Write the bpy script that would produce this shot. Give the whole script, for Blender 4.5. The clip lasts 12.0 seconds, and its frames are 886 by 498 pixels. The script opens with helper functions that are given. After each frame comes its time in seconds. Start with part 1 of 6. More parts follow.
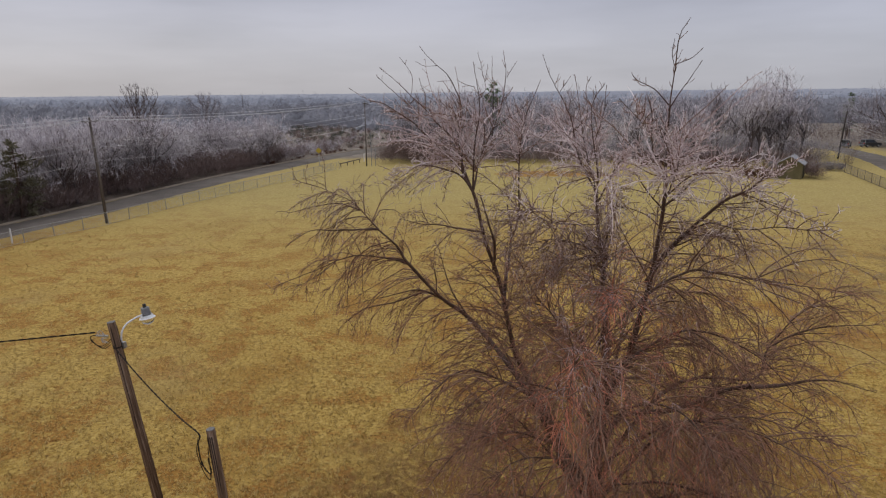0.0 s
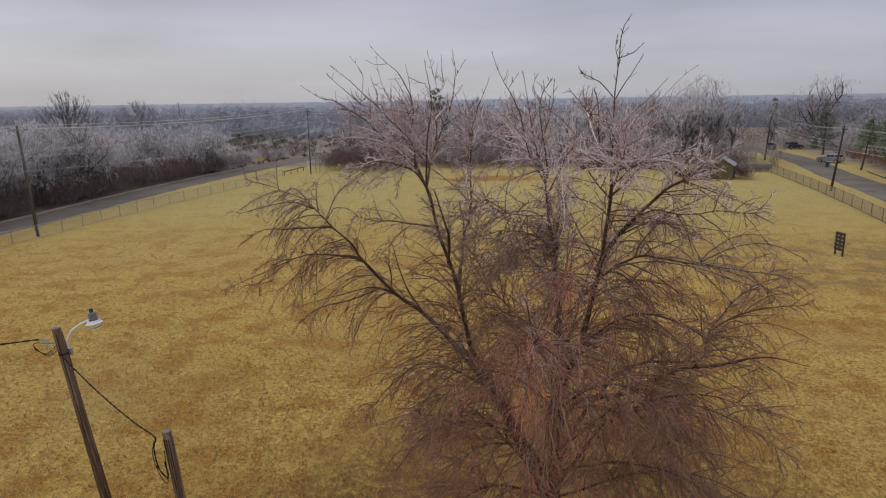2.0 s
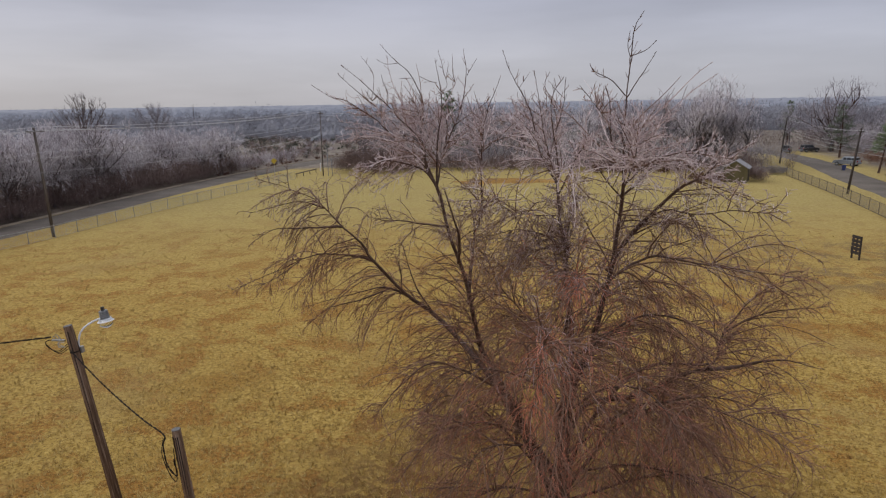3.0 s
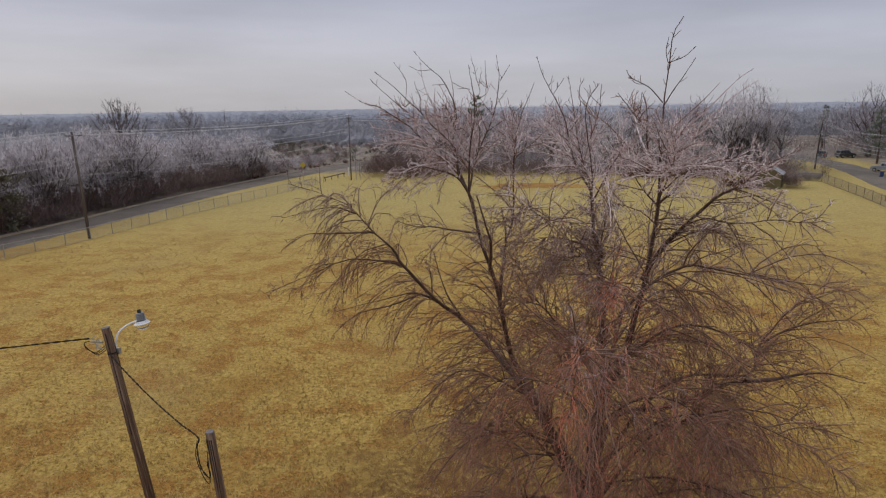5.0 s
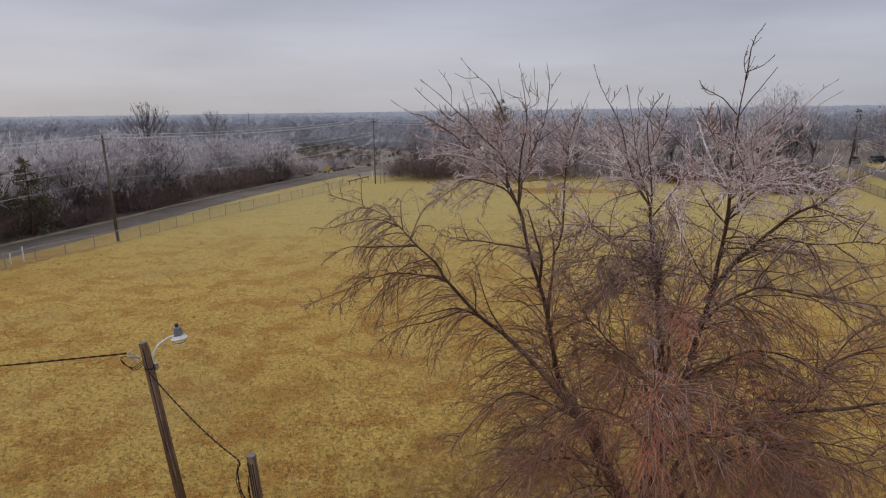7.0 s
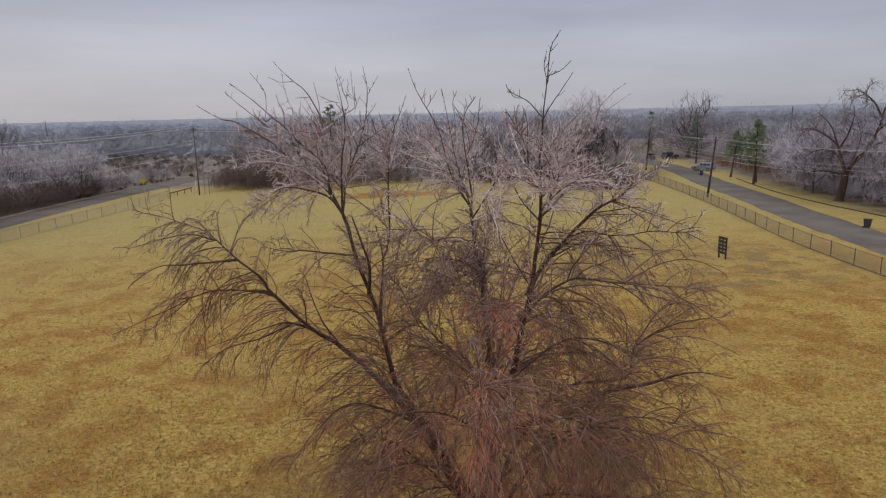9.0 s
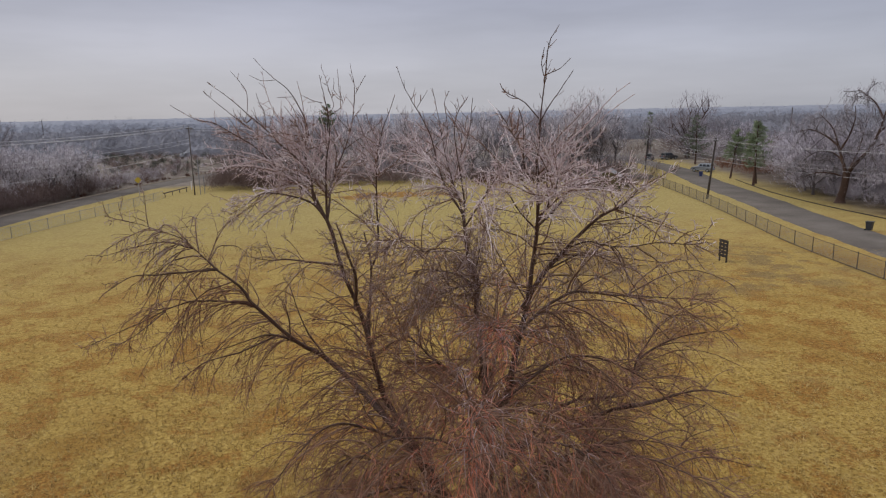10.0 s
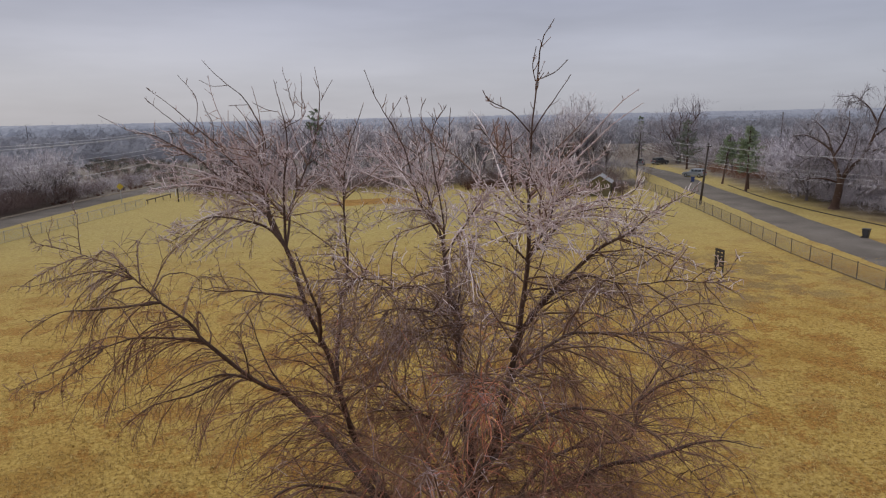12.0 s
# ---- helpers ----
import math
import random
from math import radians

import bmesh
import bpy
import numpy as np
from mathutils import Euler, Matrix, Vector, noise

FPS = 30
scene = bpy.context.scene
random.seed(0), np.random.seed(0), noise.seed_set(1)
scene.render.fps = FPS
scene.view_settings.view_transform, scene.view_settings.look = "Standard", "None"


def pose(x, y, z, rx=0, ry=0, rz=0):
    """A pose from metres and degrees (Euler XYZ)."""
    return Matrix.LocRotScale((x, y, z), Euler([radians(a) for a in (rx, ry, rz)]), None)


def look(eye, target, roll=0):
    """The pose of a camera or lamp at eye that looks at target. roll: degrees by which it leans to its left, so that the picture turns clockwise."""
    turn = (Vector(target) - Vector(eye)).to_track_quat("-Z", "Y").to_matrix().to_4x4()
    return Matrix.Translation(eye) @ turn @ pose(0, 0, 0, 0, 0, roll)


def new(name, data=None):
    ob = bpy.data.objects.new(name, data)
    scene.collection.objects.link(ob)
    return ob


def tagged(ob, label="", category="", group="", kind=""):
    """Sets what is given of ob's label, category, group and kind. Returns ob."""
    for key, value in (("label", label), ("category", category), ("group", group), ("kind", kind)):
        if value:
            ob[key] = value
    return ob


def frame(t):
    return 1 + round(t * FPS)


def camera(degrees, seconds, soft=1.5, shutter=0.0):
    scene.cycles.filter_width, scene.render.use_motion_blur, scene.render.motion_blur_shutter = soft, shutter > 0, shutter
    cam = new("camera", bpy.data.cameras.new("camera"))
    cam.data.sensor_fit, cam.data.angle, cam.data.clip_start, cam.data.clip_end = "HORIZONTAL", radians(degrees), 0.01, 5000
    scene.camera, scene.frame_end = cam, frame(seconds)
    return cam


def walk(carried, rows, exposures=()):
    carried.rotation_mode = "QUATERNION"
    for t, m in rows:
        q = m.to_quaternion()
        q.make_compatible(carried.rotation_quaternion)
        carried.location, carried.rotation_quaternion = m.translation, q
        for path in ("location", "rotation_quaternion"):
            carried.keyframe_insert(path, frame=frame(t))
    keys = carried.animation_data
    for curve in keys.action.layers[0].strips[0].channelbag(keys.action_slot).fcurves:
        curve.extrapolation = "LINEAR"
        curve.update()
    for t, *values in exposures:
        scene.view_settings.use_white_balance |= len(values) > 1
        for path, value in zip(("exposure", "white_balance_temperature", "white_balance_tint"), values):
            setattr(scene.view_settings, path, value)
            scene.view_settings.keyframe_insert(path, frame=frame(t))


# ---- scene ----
import mathutils

cam = camera(69.3, 12.0, soft=1.2)
PATH = [
    (0, (1.106, -0.377, 11.19), (0.815, 1.543, 10.714), -0.6),
    (0.2, (1.088, -0.46, 11.165), (0.898, 1.471, 10.691), -0.72),
    (0.5, (1.073, -0.561, 11.139), (0.951, 1.378, 10.666), -0.8),
    (1, (1.001, -0.624, 11.072), (0.893, 1.318, 10.606), -0.9),
    (1.5, (0.944, -0.648, 10.998), (0.831, 1.295, 10.538), -0.9),
    (2, (0.935, -0.653, 10.962), (0.811, 1.291, 10.507), -0.9),
    (2.5, (0.96, -0.623, 10.92), (0.817, 1.321, 10.469), -0.9),
    (3, (0.97, -0.6, 10.887), (0.809, 1.343, 10.441), -0.9),
    (5, (0.843, -0.573, 10.931), (0.602, 1.365, 10.499), -0.9),
    (5.5, (0.725, -0.455, 10.926), (0.468, 1.481, 10.497), -0.8),
    (6, (0.512, -0.215, 10.987), (0.235, 1.719, 10.56), -0.8),
    (6.5, (0.334, -0.107, 11.05), (0.042, 1.825, 10.623), -0.8),
    (7, (0.2, -0.038, 11.076), (-0.103, 1.893, 10.653), -0.8),
    (7.5, (0.177, -0.033, 11.087), (-0.034, 1.911, 10.666), -0.8),
    (7.7, (0.185, -0.042, 11.103), (0.084, 1.91, 10.68), -0.9),
    (8.1, (0.27, 0.06, 11.09), (0.42, 2.01, 10.67), -1.15),
    (9.3, (0.494, 0.359, 11.043), (0.691, 2.305, 10.626), -1.3),
    (9.5, (0.532, 0.506, 11.035), (0.73, 2.452, 10.618), -1.2),
    (10, (0.667, 1.003, 11.077), (0.866, 2.949, 10.659), -1.2),
    (10.5, (0.803, 1.581, 11.11), (1.011, 3.526, 10.694), -1.2),
    (11, (0.948, 2.176, 11.128), (1.165, 4.121, 10.715), -1.2),
    (11.5, (1.042, 2.52, 11.158), (1.267, 4.465, 10.75), -1.2),
    (12, (1.077, 2.619, 11.17), (1.304, 4.564, 10.764), -1.2),
]
walk(cam, [(t, look(*row)) for t, *row in PATH])

# ---- sky and light ----
SUN_UP, SUN_TURN = radians(38), radians(285)
world = bpy.data.worlds.new("overcast_sky")
scene.world = world
world.use_nodes = True
wt = world.node_tree
wt.nodes.clear()


def wnode(kind, **values):
    n = wt.nodes.new(kind)
    for key, value in values.items():
        n.inputs[key].default_value = value
    return n


w_sky = wt.nodes.new("ShaderNodeTexSky")
w_sky.sky_type = "NISHITA"
w_sky.sun_disc = False
w_sky.sun_elevation, w_sky.sun_rotation = SUN_UP, SUN_TURN
w_gain = wnode("ShaderNodeVectorMath")
w_gain.operation = "SCALE"
w_gain.inputs["Scale"].default_value = 0.10
w_co = wt.nodes.new("ShaderNodeTexCoord")
w_sep = wt.nodes.new("ShaderNodeSeparateXYZ")
w_map = wnode("ShaderNodeMapping")
w_map.inputs["Scale"].default_value = (1.0, 1.0, 6.0)
w_noise = wnode("ShaderNodeTexNoise", Scale=1.7, Detail=5.0, Roughness=0.5)
w_height = wt.nodes.new("ShaderNodeValToRGB")
w_height.color_ramp.elements[0].position = 0.0
w_height.color_ramp.elements[0].color = (0.478, 0.478, 0.528, 1)
w_height.color_ramp.elements[1].position = 1.0
w_height.color_ramp.elements[1].color = (1.15, 1.15, 1.22, 1)
for at, col in ((0.06, (0.462, 0.465, 0.528, 1)), (0.2, (0.375, 0.393, 0.50, 1)), (0.4, (0.55, 0.56, 0.63, 1))):
    e = w_height.color_ramp.elements.new(at)
    e.color = col
w_cloud = wt.nodes.new("ShaderNodeMapRange")
w_cloud.inputs["From Min"].default_value, w_cloud.inputs["From Max"].default_value = 0.3, 0.7
w_cloud.inputs["To Min"].default_value, w_cloud.inputs["To Max"].default_value = 0.80, 1.17
w_mul = wt.nodes.new("ShaderNodeVectorMath")
w_mul.operation = "SCALE"
w_side = wt.nodes.new("ShaderNodeVectorMath")
w_side.operation = "DOT_PRODUCT"
w_side.inputs[1].default_value = (math.sin(SUN_TURN), math.cos(SUN_TURN), 0)
w_glow = wt.nodes.new("ShaderNodeValToRGB")
w_glow.color_ramp.elements[0].color = (0.86, 0.90, 0.95, 1)
w_glow.color_ramp.elements[1].color = (1.18, 1.14, 1.08, 1)
w_half = wt.nodes.new("ShaderNodeMapRange")
w_half.inputs["From Min"].default_value = -1.0
w_tint = wt.nodes.new("ShaderNodeVectorMath")
w_tint.operation = "MULTIPLY"
w_mix = wt.nodes.new("ShaderNodeMix")
w_mix.data_type = "RGBA"
w_mix.inputs["Factor"].default_value = 0.92
w_bg = wnode("ShaderNodeBackground", Strength=0.96)
w_out = wt.nodes.new("ShaderNodeOutputWorld")
for a, b in ((w_sky.outputs[0], w_gain.inputs[0]), (w_co.outputs["Generated"], w_sep.inputs[0]),
             (w_co.outputs["Generated"], w_map.inputs["Vector"]), (w_map.outputs[0], w_noise.inputs["Vector"]),
             (w_sep.outputs["Z"], w_height.inputs[0]), (w_noise.outputs[0], w_cloud.inputs["Value"]),
             (w_height.outputs[0], w_mul.inputs[0]), (w_cloud.outputs[0], w_mul.inputs["Scale"]),
             (w_gain.outputs[0], w_mix.inputs["A"]), (w_mul.outputs[0], w_tint.inputs[0]), (w_tint.outputs[0], w_mix.inputs["B"]),
             (w_co.outputs["Generated"], w_side.inputs[0]), (w_side.outputs["Value"], w_half.inputs["Value"]),
             (w_half.outputs[0], w_glow.inputs[0]), (w_glow.outputs[0], w_tint.inputs[1]),
             (w_mix.outputs["Result"], w_bg.inputs["Color"]), (w_bg.outputs[0], w_out.inputs["Surface"])):
    wt.links.new(a, b)

sun_data = bpy.data.lights.new("sun", "SUN")
sun_data.energy, sun_data.angle, sun_data.color = 0.9, radians(25), (1.0, 0.97, 0.92)
sun = new("sun", sun_data)
sun.matrix_world = look((0, 0, 60), (-math.sin(SUN_TURN) * 60, -math.cos(SUN_TURN) * 60, 60 - 60 * math.tan(SUN_UP)))


# ---- materials ----
def material(name, ramp, scale=3.0, fine=40.0, rough=0.85, bump=0.3, bump_scale=30.0, metal=0.0, stretch=(1, 1, 1), coat=0.0,
             per_piece=0.0, second=None, distance=0.02, spec=0.5):
    """Noise at two scales through a colour ramp, with fine relief. second: (colour, scale, from, to) of stains over it."""
    m = bpy.data.materials.new(name)
    m.use_nodes = True
    nt = m.node_tree
    bsdf = nt.nodes["Principled BSDF"]
    bsdf.inputs["Roughness"].default_value, bsdf.inputs["Metallic"].default_value = rough, metal
    bsdf.inputs["Coat Weight"].default_value, bsdf.inputs["Coat Roughness"].default_value = coat, 0.12
    bsdf.inputs["Specular IOR Level"].default_value = spec
    co = nt.nodes.new("ShaderNodeTexCoord")
    mp = nt.nodes.new("ShaderNodeMapping")
    mp.inputs["Scale"].default_value = stretch
    nt.links.new(co.outputs["Object"], mp.inputs["Vector"])

    def noise_of(size, detail=4.0):
        n = nt.nodes.new("ShaderNodeTexNoise")
        n.inputs["Scale"].default_value, n.inputs["Detail"].default_value = size, detail
        nt.links.new(mp.outputs[0], n.inputs["Vector"])
        return n.outputs[0]

    def math_of(op, a, b):
        n = nt.nodes.new("ShaderNodeMath")
        n.operation = op
        for k, v in enumerate((a, b)):
            if isinstance(v, (int, float)):
                n.inputs[k].default_value = v
            else:
                nt.links.new(v, n.inputs[k])
        return n.outputs[0]

    value = math_of("ADD", math_of("MULTIPLY", noise_of(scale), 0.55), math_of("MULTIPLY", noise_of(fine), 0.45))
    if per_piece:
        info = nt.nodes.new("ShaderNodeObjectInfo")
        geo = nt.nodes.new("ShaderNodeNewGeometry")
        both = math_of("ADD", math_of("SUBTRACT", info.outputs["Random"], 0.5), math_of("SUBTRACT", geo.outputs["Random Per Island"], 0.5))
        value = math_of("ADD", value, math_of("MULTIPLY", both, per_piece))
    cr = nt.nodes.new("ShaderNodeValToRGB")
    while len(cr.color_ramp.elements) < len(ramp):
        cr.color_ramp.elements.new(0.5)
    for e, (at, col) in zip(cr.color_ramp.elements, ramp):
        e.position, e.color = at, (*col, 1)
    nt.links.new(value, cr.inputs[0])
    colour = cr.outputs[0]
    if second:
        col, size, lo, hi = second
        rng = nt.nodes.new("ShaderNodeMapRange")
        rng.inputs["From Min"].default_value, rng.inputs["From Max"].default_value = lo, hi
        nt.links.new(noise_of(size, 6.0), rng.inputs["Value"])
        mix = nt.nodes.new("ShaderNodeMix")
        mix.data_type = "RGBA"
        mix.inputs["B"].default_value = (*col, 1)
        nt.links.new(rng.outputs[0], mix.inputs["Factor"])
        nt.links.new(colour, mix.inputs["A"])
        colour = mix.outputs["Result"]
    nt.links.new(colour, bsdf.inputs["Base Color"])
    if bump:
        b = nt.nodes.new("ShaderNodeBump")
        b.inputs["Strength"].default_value, b.inputs["Distance"].default_value = bump, distance
        nt.links.new(noise_of(bump_scale), b.inputs["Height"])
        nt.links.new(b.outputs[0], bsdf.inputs["Normal"])
    return m


M_BARK = material("bark", [(0.3, (0.044, 0.024, 0.017)), (0.55, (0.10, 0.058, 0.042)), (0.75, (0.19, 0.132, 0.105))], 2.0, 25, 0.9, 0.8, 22, stretch=(1, 1, 0.3))
M_LIMB = material("limb_bark", [(0.3, (0.055, 0.034, 0.027)), (0.55, (0.125, 0.08, 0.065)), (0.75, (0.23, 0.165, 0.142))], 3.0, 30, 0.9, 0.7, 30, stretch=(1, 1, 0.5), spec=0.2)
M_BRANCH = material("branch_bark", [(0.3, (0.085, 0.043, 0.031)), (0.55, (0.18, 0.100, 0.066)), (0.75, (0.29, 0.178, 0.128))], 1.5, 20, 0.75, 0, per_piece=0.25, coat=0.06)
M_TWIG = material("bare_twig", [(0.3, (0.155, 0.066, 0.043)), (0.55, (0.295, 0.138, 0.092)), (0.75, (0.42, 0.225, 0.16))], 1.2, 12, 0.75, 0, per_piece=0.25, coat=0.06)
M_GLAZE = material("glazed_twig", [(0.3, (0.20, 0.138, 0.134)), (0.55, (0.35, 0.243, 0.245)), (0.75, (0.51, 0.395, 0.405))], 1.2, 12, 0.4, 0, per_piece=0.3, coat=0.5)
M_RED = material("red_twig", [(0.3, (0.34, 0.095, 0.052)), (0.55, (0.56, 0.19, 0.112)), (0.75, (0.68, 0.32, 0.21))], 1.2, 12, 0.6, 0, per_piece=0.25, coat=0.1)
M_ICE = material("ice_coated_twig", [(0.3, (0.52, 0.395, 0.40)), (0.5, (0.78, 0.665, 0.68)), (0.75, (0.94, 0.875, 0.89))], 1.2, 12, 0.3, 0, per_piece=0.4, coat=0.7)
M_FROST = material("frosted_twig", [(0.3, (0.40, 0.36, 0.385)), (0.5, (0.55, 0.505, 0.53)), (0.75, (0.70, 0.66, 0.685))], 0.5, 6, 0.7, 0, per_piece=0.2)
M_BROWNTWIG = material("brown_twig", [(0.3, (0.095, 0.06, 0.053)), (0.55, (0.175, 0.117, 0.105)), (0.75, (0.285, 0.208, 0.19))], 0.5, 6, 0.8, 0, per_piece=0.3)
# paler and more lilac than the bark itself: haze is mixed into the colour
M_GREYTWIG = material("grey_twig", [(0.3, (0.20, 0.178, 0.20)), (0.55, (0.32, 0.294, 0.325)), (0.75, (0.47, 0.44, 0.475))], 0.5, 6, 0.8, 0, per_piece=0.3)
M_LILACTWIG = material("lilac_frosted_twig", [(0.3, (0.31, 0.28, 0.315)), (0.55, (0.46, 0.42, 0.465)), (0.75, (0.62, 0.58, 0.625))], 0.5, 6, 0.8, 0, per_piece=0.2)
# the next three twig colours have blue-grey distance haze painted in
M_MIDHAZETWIG = material("mid_hazed_twig", [(0.3, (0.14, 0.142, 0.165)), (0.55, (0.22, 0.222, 0.255)), (0.75, (0.32, 0.32, 0.355))], 0.05, 1, 0.8, 0, per_piece=0.08)
M_MIDHAZEFROST = material("mid_hazed_frosted_twig", [(0.3, (0.21, 0.21, 0.245)), (0.55, (0.29, 0.29, 0.33)), (0.75, (0.39, 0.39, 0.43))], 0.05, 1, 0.8, 0, per_piece=0.08)
M_FARHAZETWIG = material("far_hazed_twig", [(0.3, (0.20, 0.215, 0.26)), (0.5, (0.26, 0.275, 0.325)), (0.75, (0.34, 0.355, 0.405))], 0.02, 0.3, 0.9, 0, per_piece=0.08)
# cooled towards lilac, with the woods' haze mixed into the wood colour
M_GREYWOOD = material("grey_brown_wood", [(0.3, (0.095, 0.08, 0.083)), (0.55, (0.165, 0.142, 0.147)), (0.75, (0.255, 0.228, 0.235))], 1.0, 9, 0.85, 0)
M_LILACWOOD = material("frosted_wood", [(0.3, (0.085, 0.064, 0.06)), (0.55, (0.15, 0.12, 0.116)), (0.75, (0.25, 0.21, 0.208))], 1.0, 9, 0.85, 0)
M_NEEDLE = material("needle", [(0.3, (0.09, 0.12, 0.06)), (0.55, (0.19, 0.24, 0.13)), (0.8, (0.32, 0.37, 0.25))], 0.8, 8, 0.6, 0, per_piece=0.3)
M_PALENEEDLE = material("frosted_needle", [(0.3, (0.13, 0.15, 0.115)), (0.55, (0.23, 0.26, 0.20)), (0.8, (0.36, 0.39, 0.33))], 0.8, 8, 0.7, 0, per_piece=0.3)
M_CEDARSPRAY = material("cedar_spray", [(0.3, (0.06, 0.052, 0.028)), (0.55, (0.12, 0.106, 0.058)), (0.8, (0.20, 0.18, 0.11))], 0.8, 8, 0.7, 0, per_piece=0.3)
M_POLE = material("weathered_pole", [(0.34, (0.04, 0.023, 0.014)), (0.52, (0.14, 0.086, 0.055)), (0.7, (0.32, 0.24, 0.18))], 16, 70, 0.95, 0.9, 40, stretch=(1, 1, 0.04), spec=0.12)
M_DARKPOLE = material("creosote_pole", [(0.3, (0.03, 0.022, 0.02)), (0.6, (0.075, 0.058, 0.05)), (0.8, (0.13, 0.105, 0.09))], 4, 40, 0.85, 0.5, 40, stretch=(1, 1, 0.06))
M_GREYPOLE = material("grey_pole", [(0.34, (0.06, 0.05, 0.045)), (0.52, (0.13, 0.11, 0.098)), (0.7, (0.23, 0.20, 0.185))], 9, 60, 0.95, 0.6, 40, stretch=(1, 1, 0.05), spec=0.12)
M_CUT = material("sawn_pole_top", [(0.3, (0.09, 0.085, 0.085)), (0.7, (0.21, 0.205, 0.21))], 9, 60, 0.9, 0.5, 50)
M_STEEL = material("galvanised_steel", [(0.3, (0.34, 0.345, 0.35)), (0.7, (0.52, 0.52, 0.53))], 6, 60, 0.45, 0.1, 60, metal=0.7)
M_FENCE = material("galvanised_wire", [(0.3, (0.27, 0.26, 0.24)), (0.7, (0.40, 0.39, 0.37))], 3, 30, 0.6, 0, metal=0.3)
M_MESH = material("weathered_mesh", [(0.3, (0.26, 0.22, 0.17)), (0.7, (0.40, 0.35, 0.28))], 3, 30, 0.75, 0, metal=0.1)
M_DARKPOST = material("dark_fence_post", [(0.3, (0.07, 0.055, 0.045)), (0.7, (0.15, 0.12, 0.10))], 3, 30, 0.8, 0)
M_WHITE = material("white_enamel", [(0.3, (0.68, 0.68, 0.70)), (0.7, (0.84, 0.84, 0.86))], 6, 60, 0.35, 0.05, 60)
M_GREYMETAL = material("grey_paint", [(0.3, (0.13, 0.14, 0.16)), (0.7, (0.24, 0.25, 0.28))], 9, 60, 0.5, 0.1, 60)
M_CABLE = material("black_cable", [(0.3, (0.018, 0.014, 0.012)), (0.7, (0.045, 0.037, 0.032))], 9, 60, 0.95, 0, spec=0.1)
M_LINE = material("ice_coated_line", [(0.3, (0.42, 0.42, 0.45)), (0.7, (0.66, 0.66, 0.70))], 1, 10, 0.3, 0)
M_ASPHALT = material("asphalt", [(0.3, (0.10, 0.086, 0.074)), (0.5, (0.152, 0.132, 0.115)), (0.75, (0.21, 0.185, 0.165))], 0.35, 25, 1.0, 0.4, 90, second=((0.095, 0.081, 0.07), 0.12, 0.55, 0.75), spec=0.15)
M_KERB = material("worn_concrete", [(0.3, (0.17, 0.13, 0.095)), (0.7, (0.33, 0.27, 0.20))], 0.6, 12, 0.95, 0.3, 30)
M_GLASSY = material("lamp_glass", [(0.3, (0.55, 0.57, 0.6)), (0.7, (0.7, 0.72, 0.75))], 6, 30, 0.12, 0)
M_LAMPGREY = material("weathered_lamp_casting", [(0.3, (0.17, 0.18, 0.19)), (0.7, (0.30, 0.31, 0.33))], 14, 60, 0.6, 0.1, 60)
M_CLEAR = bpy.data.materials.new("clear_refractor")
M_CLEAR.use_nodes = True
for key, value in (("Base Color", (0.92, 0.95, 0.96, 1)), ("Roughness", 0.12), ("Transmission Weight", 0.96), ("IOR", 1.12)):
    M_CLEAR.node_tree.nodes["Principled BSDF"].inputs[key].default_value = value
M_SHED = material("olive_board", [(0.3, (0.095, 0.08, 0.035)), (0.7, (0.18, 0.15, 0.075))], 1.5, 30, 0.85, 0.3, 40, stretch=(1, 1, 0.15))
M_ROOF = material("frosted_shingle", [(0.3, (0.20, 0.195, 0.205)), (0.7, (0.38, 0.375, 0.39))], 2.5, 30, 0.9, 0.4, 30)
M_BIN = material("dark_plastic", [(0.3, (0.018, 0.018, 0.02)), (0.7, (0.045, 0.045, 0.05))], 3, 30, 0.5, 0.1, 40)
M_BLUE = material("blue_plastic", [(0.3, (0.02, 0.035, 0.12)), (0.7, (0.04, 0.06, 0.19))], 3, 30, 0.5, 0.1, 40)
M_DARKWOOD = material("dark_wood", [(0.3, (0.018, 0.014, 0.012)), (0.7, (0.06, 0.047, 0.04))], 3, 40, 0.85, 0.5, 40, stretch=(1, 1, 0.3))
M_SILVER = material("silver_car_paint", [(0.3, (0.27, 0.30, 0.34)), (0.7, (0.36, 0.39, 0.43))], 1, 20, 0.3, 0, metal=0.4, coat=0.6)
M_BLACKCAR = material("dark_car_paint", [(0.3, (0.02, 0.02, 0.024)), (0.7, (0.04, 0.04, 0.046))], 1, 20, 0.3, 0, coat=0.6)
M_TYRE = material("tyre_rubber", [(0.3, (0.015, 0.015, 0.015)), (0.7, (0.035, 0.034, 0.033))], 8, 60, 0.9, 0.2, 60)
M_CARGLASS = material("tinted_glass", [(0.3, (0.02, 0.025, 0.03)), (0.7, (0.04, 0.045, 0.05))], 4, 20, 0.06, 0)
M_LIGHTRED = material("red_lens", [(0.3, (0.25, 0.02, 0.02)), (0.7, (0.4, 0.04, 0.03))], 4, 20, 0.2, 0)
M_YELLOW = material("yellow_sign_paint", [(0.3, (0.48, 0.34, 0.03)), (0.7, (0.62, 0.46, 0.06))], 3, 20, 0.5, 0)


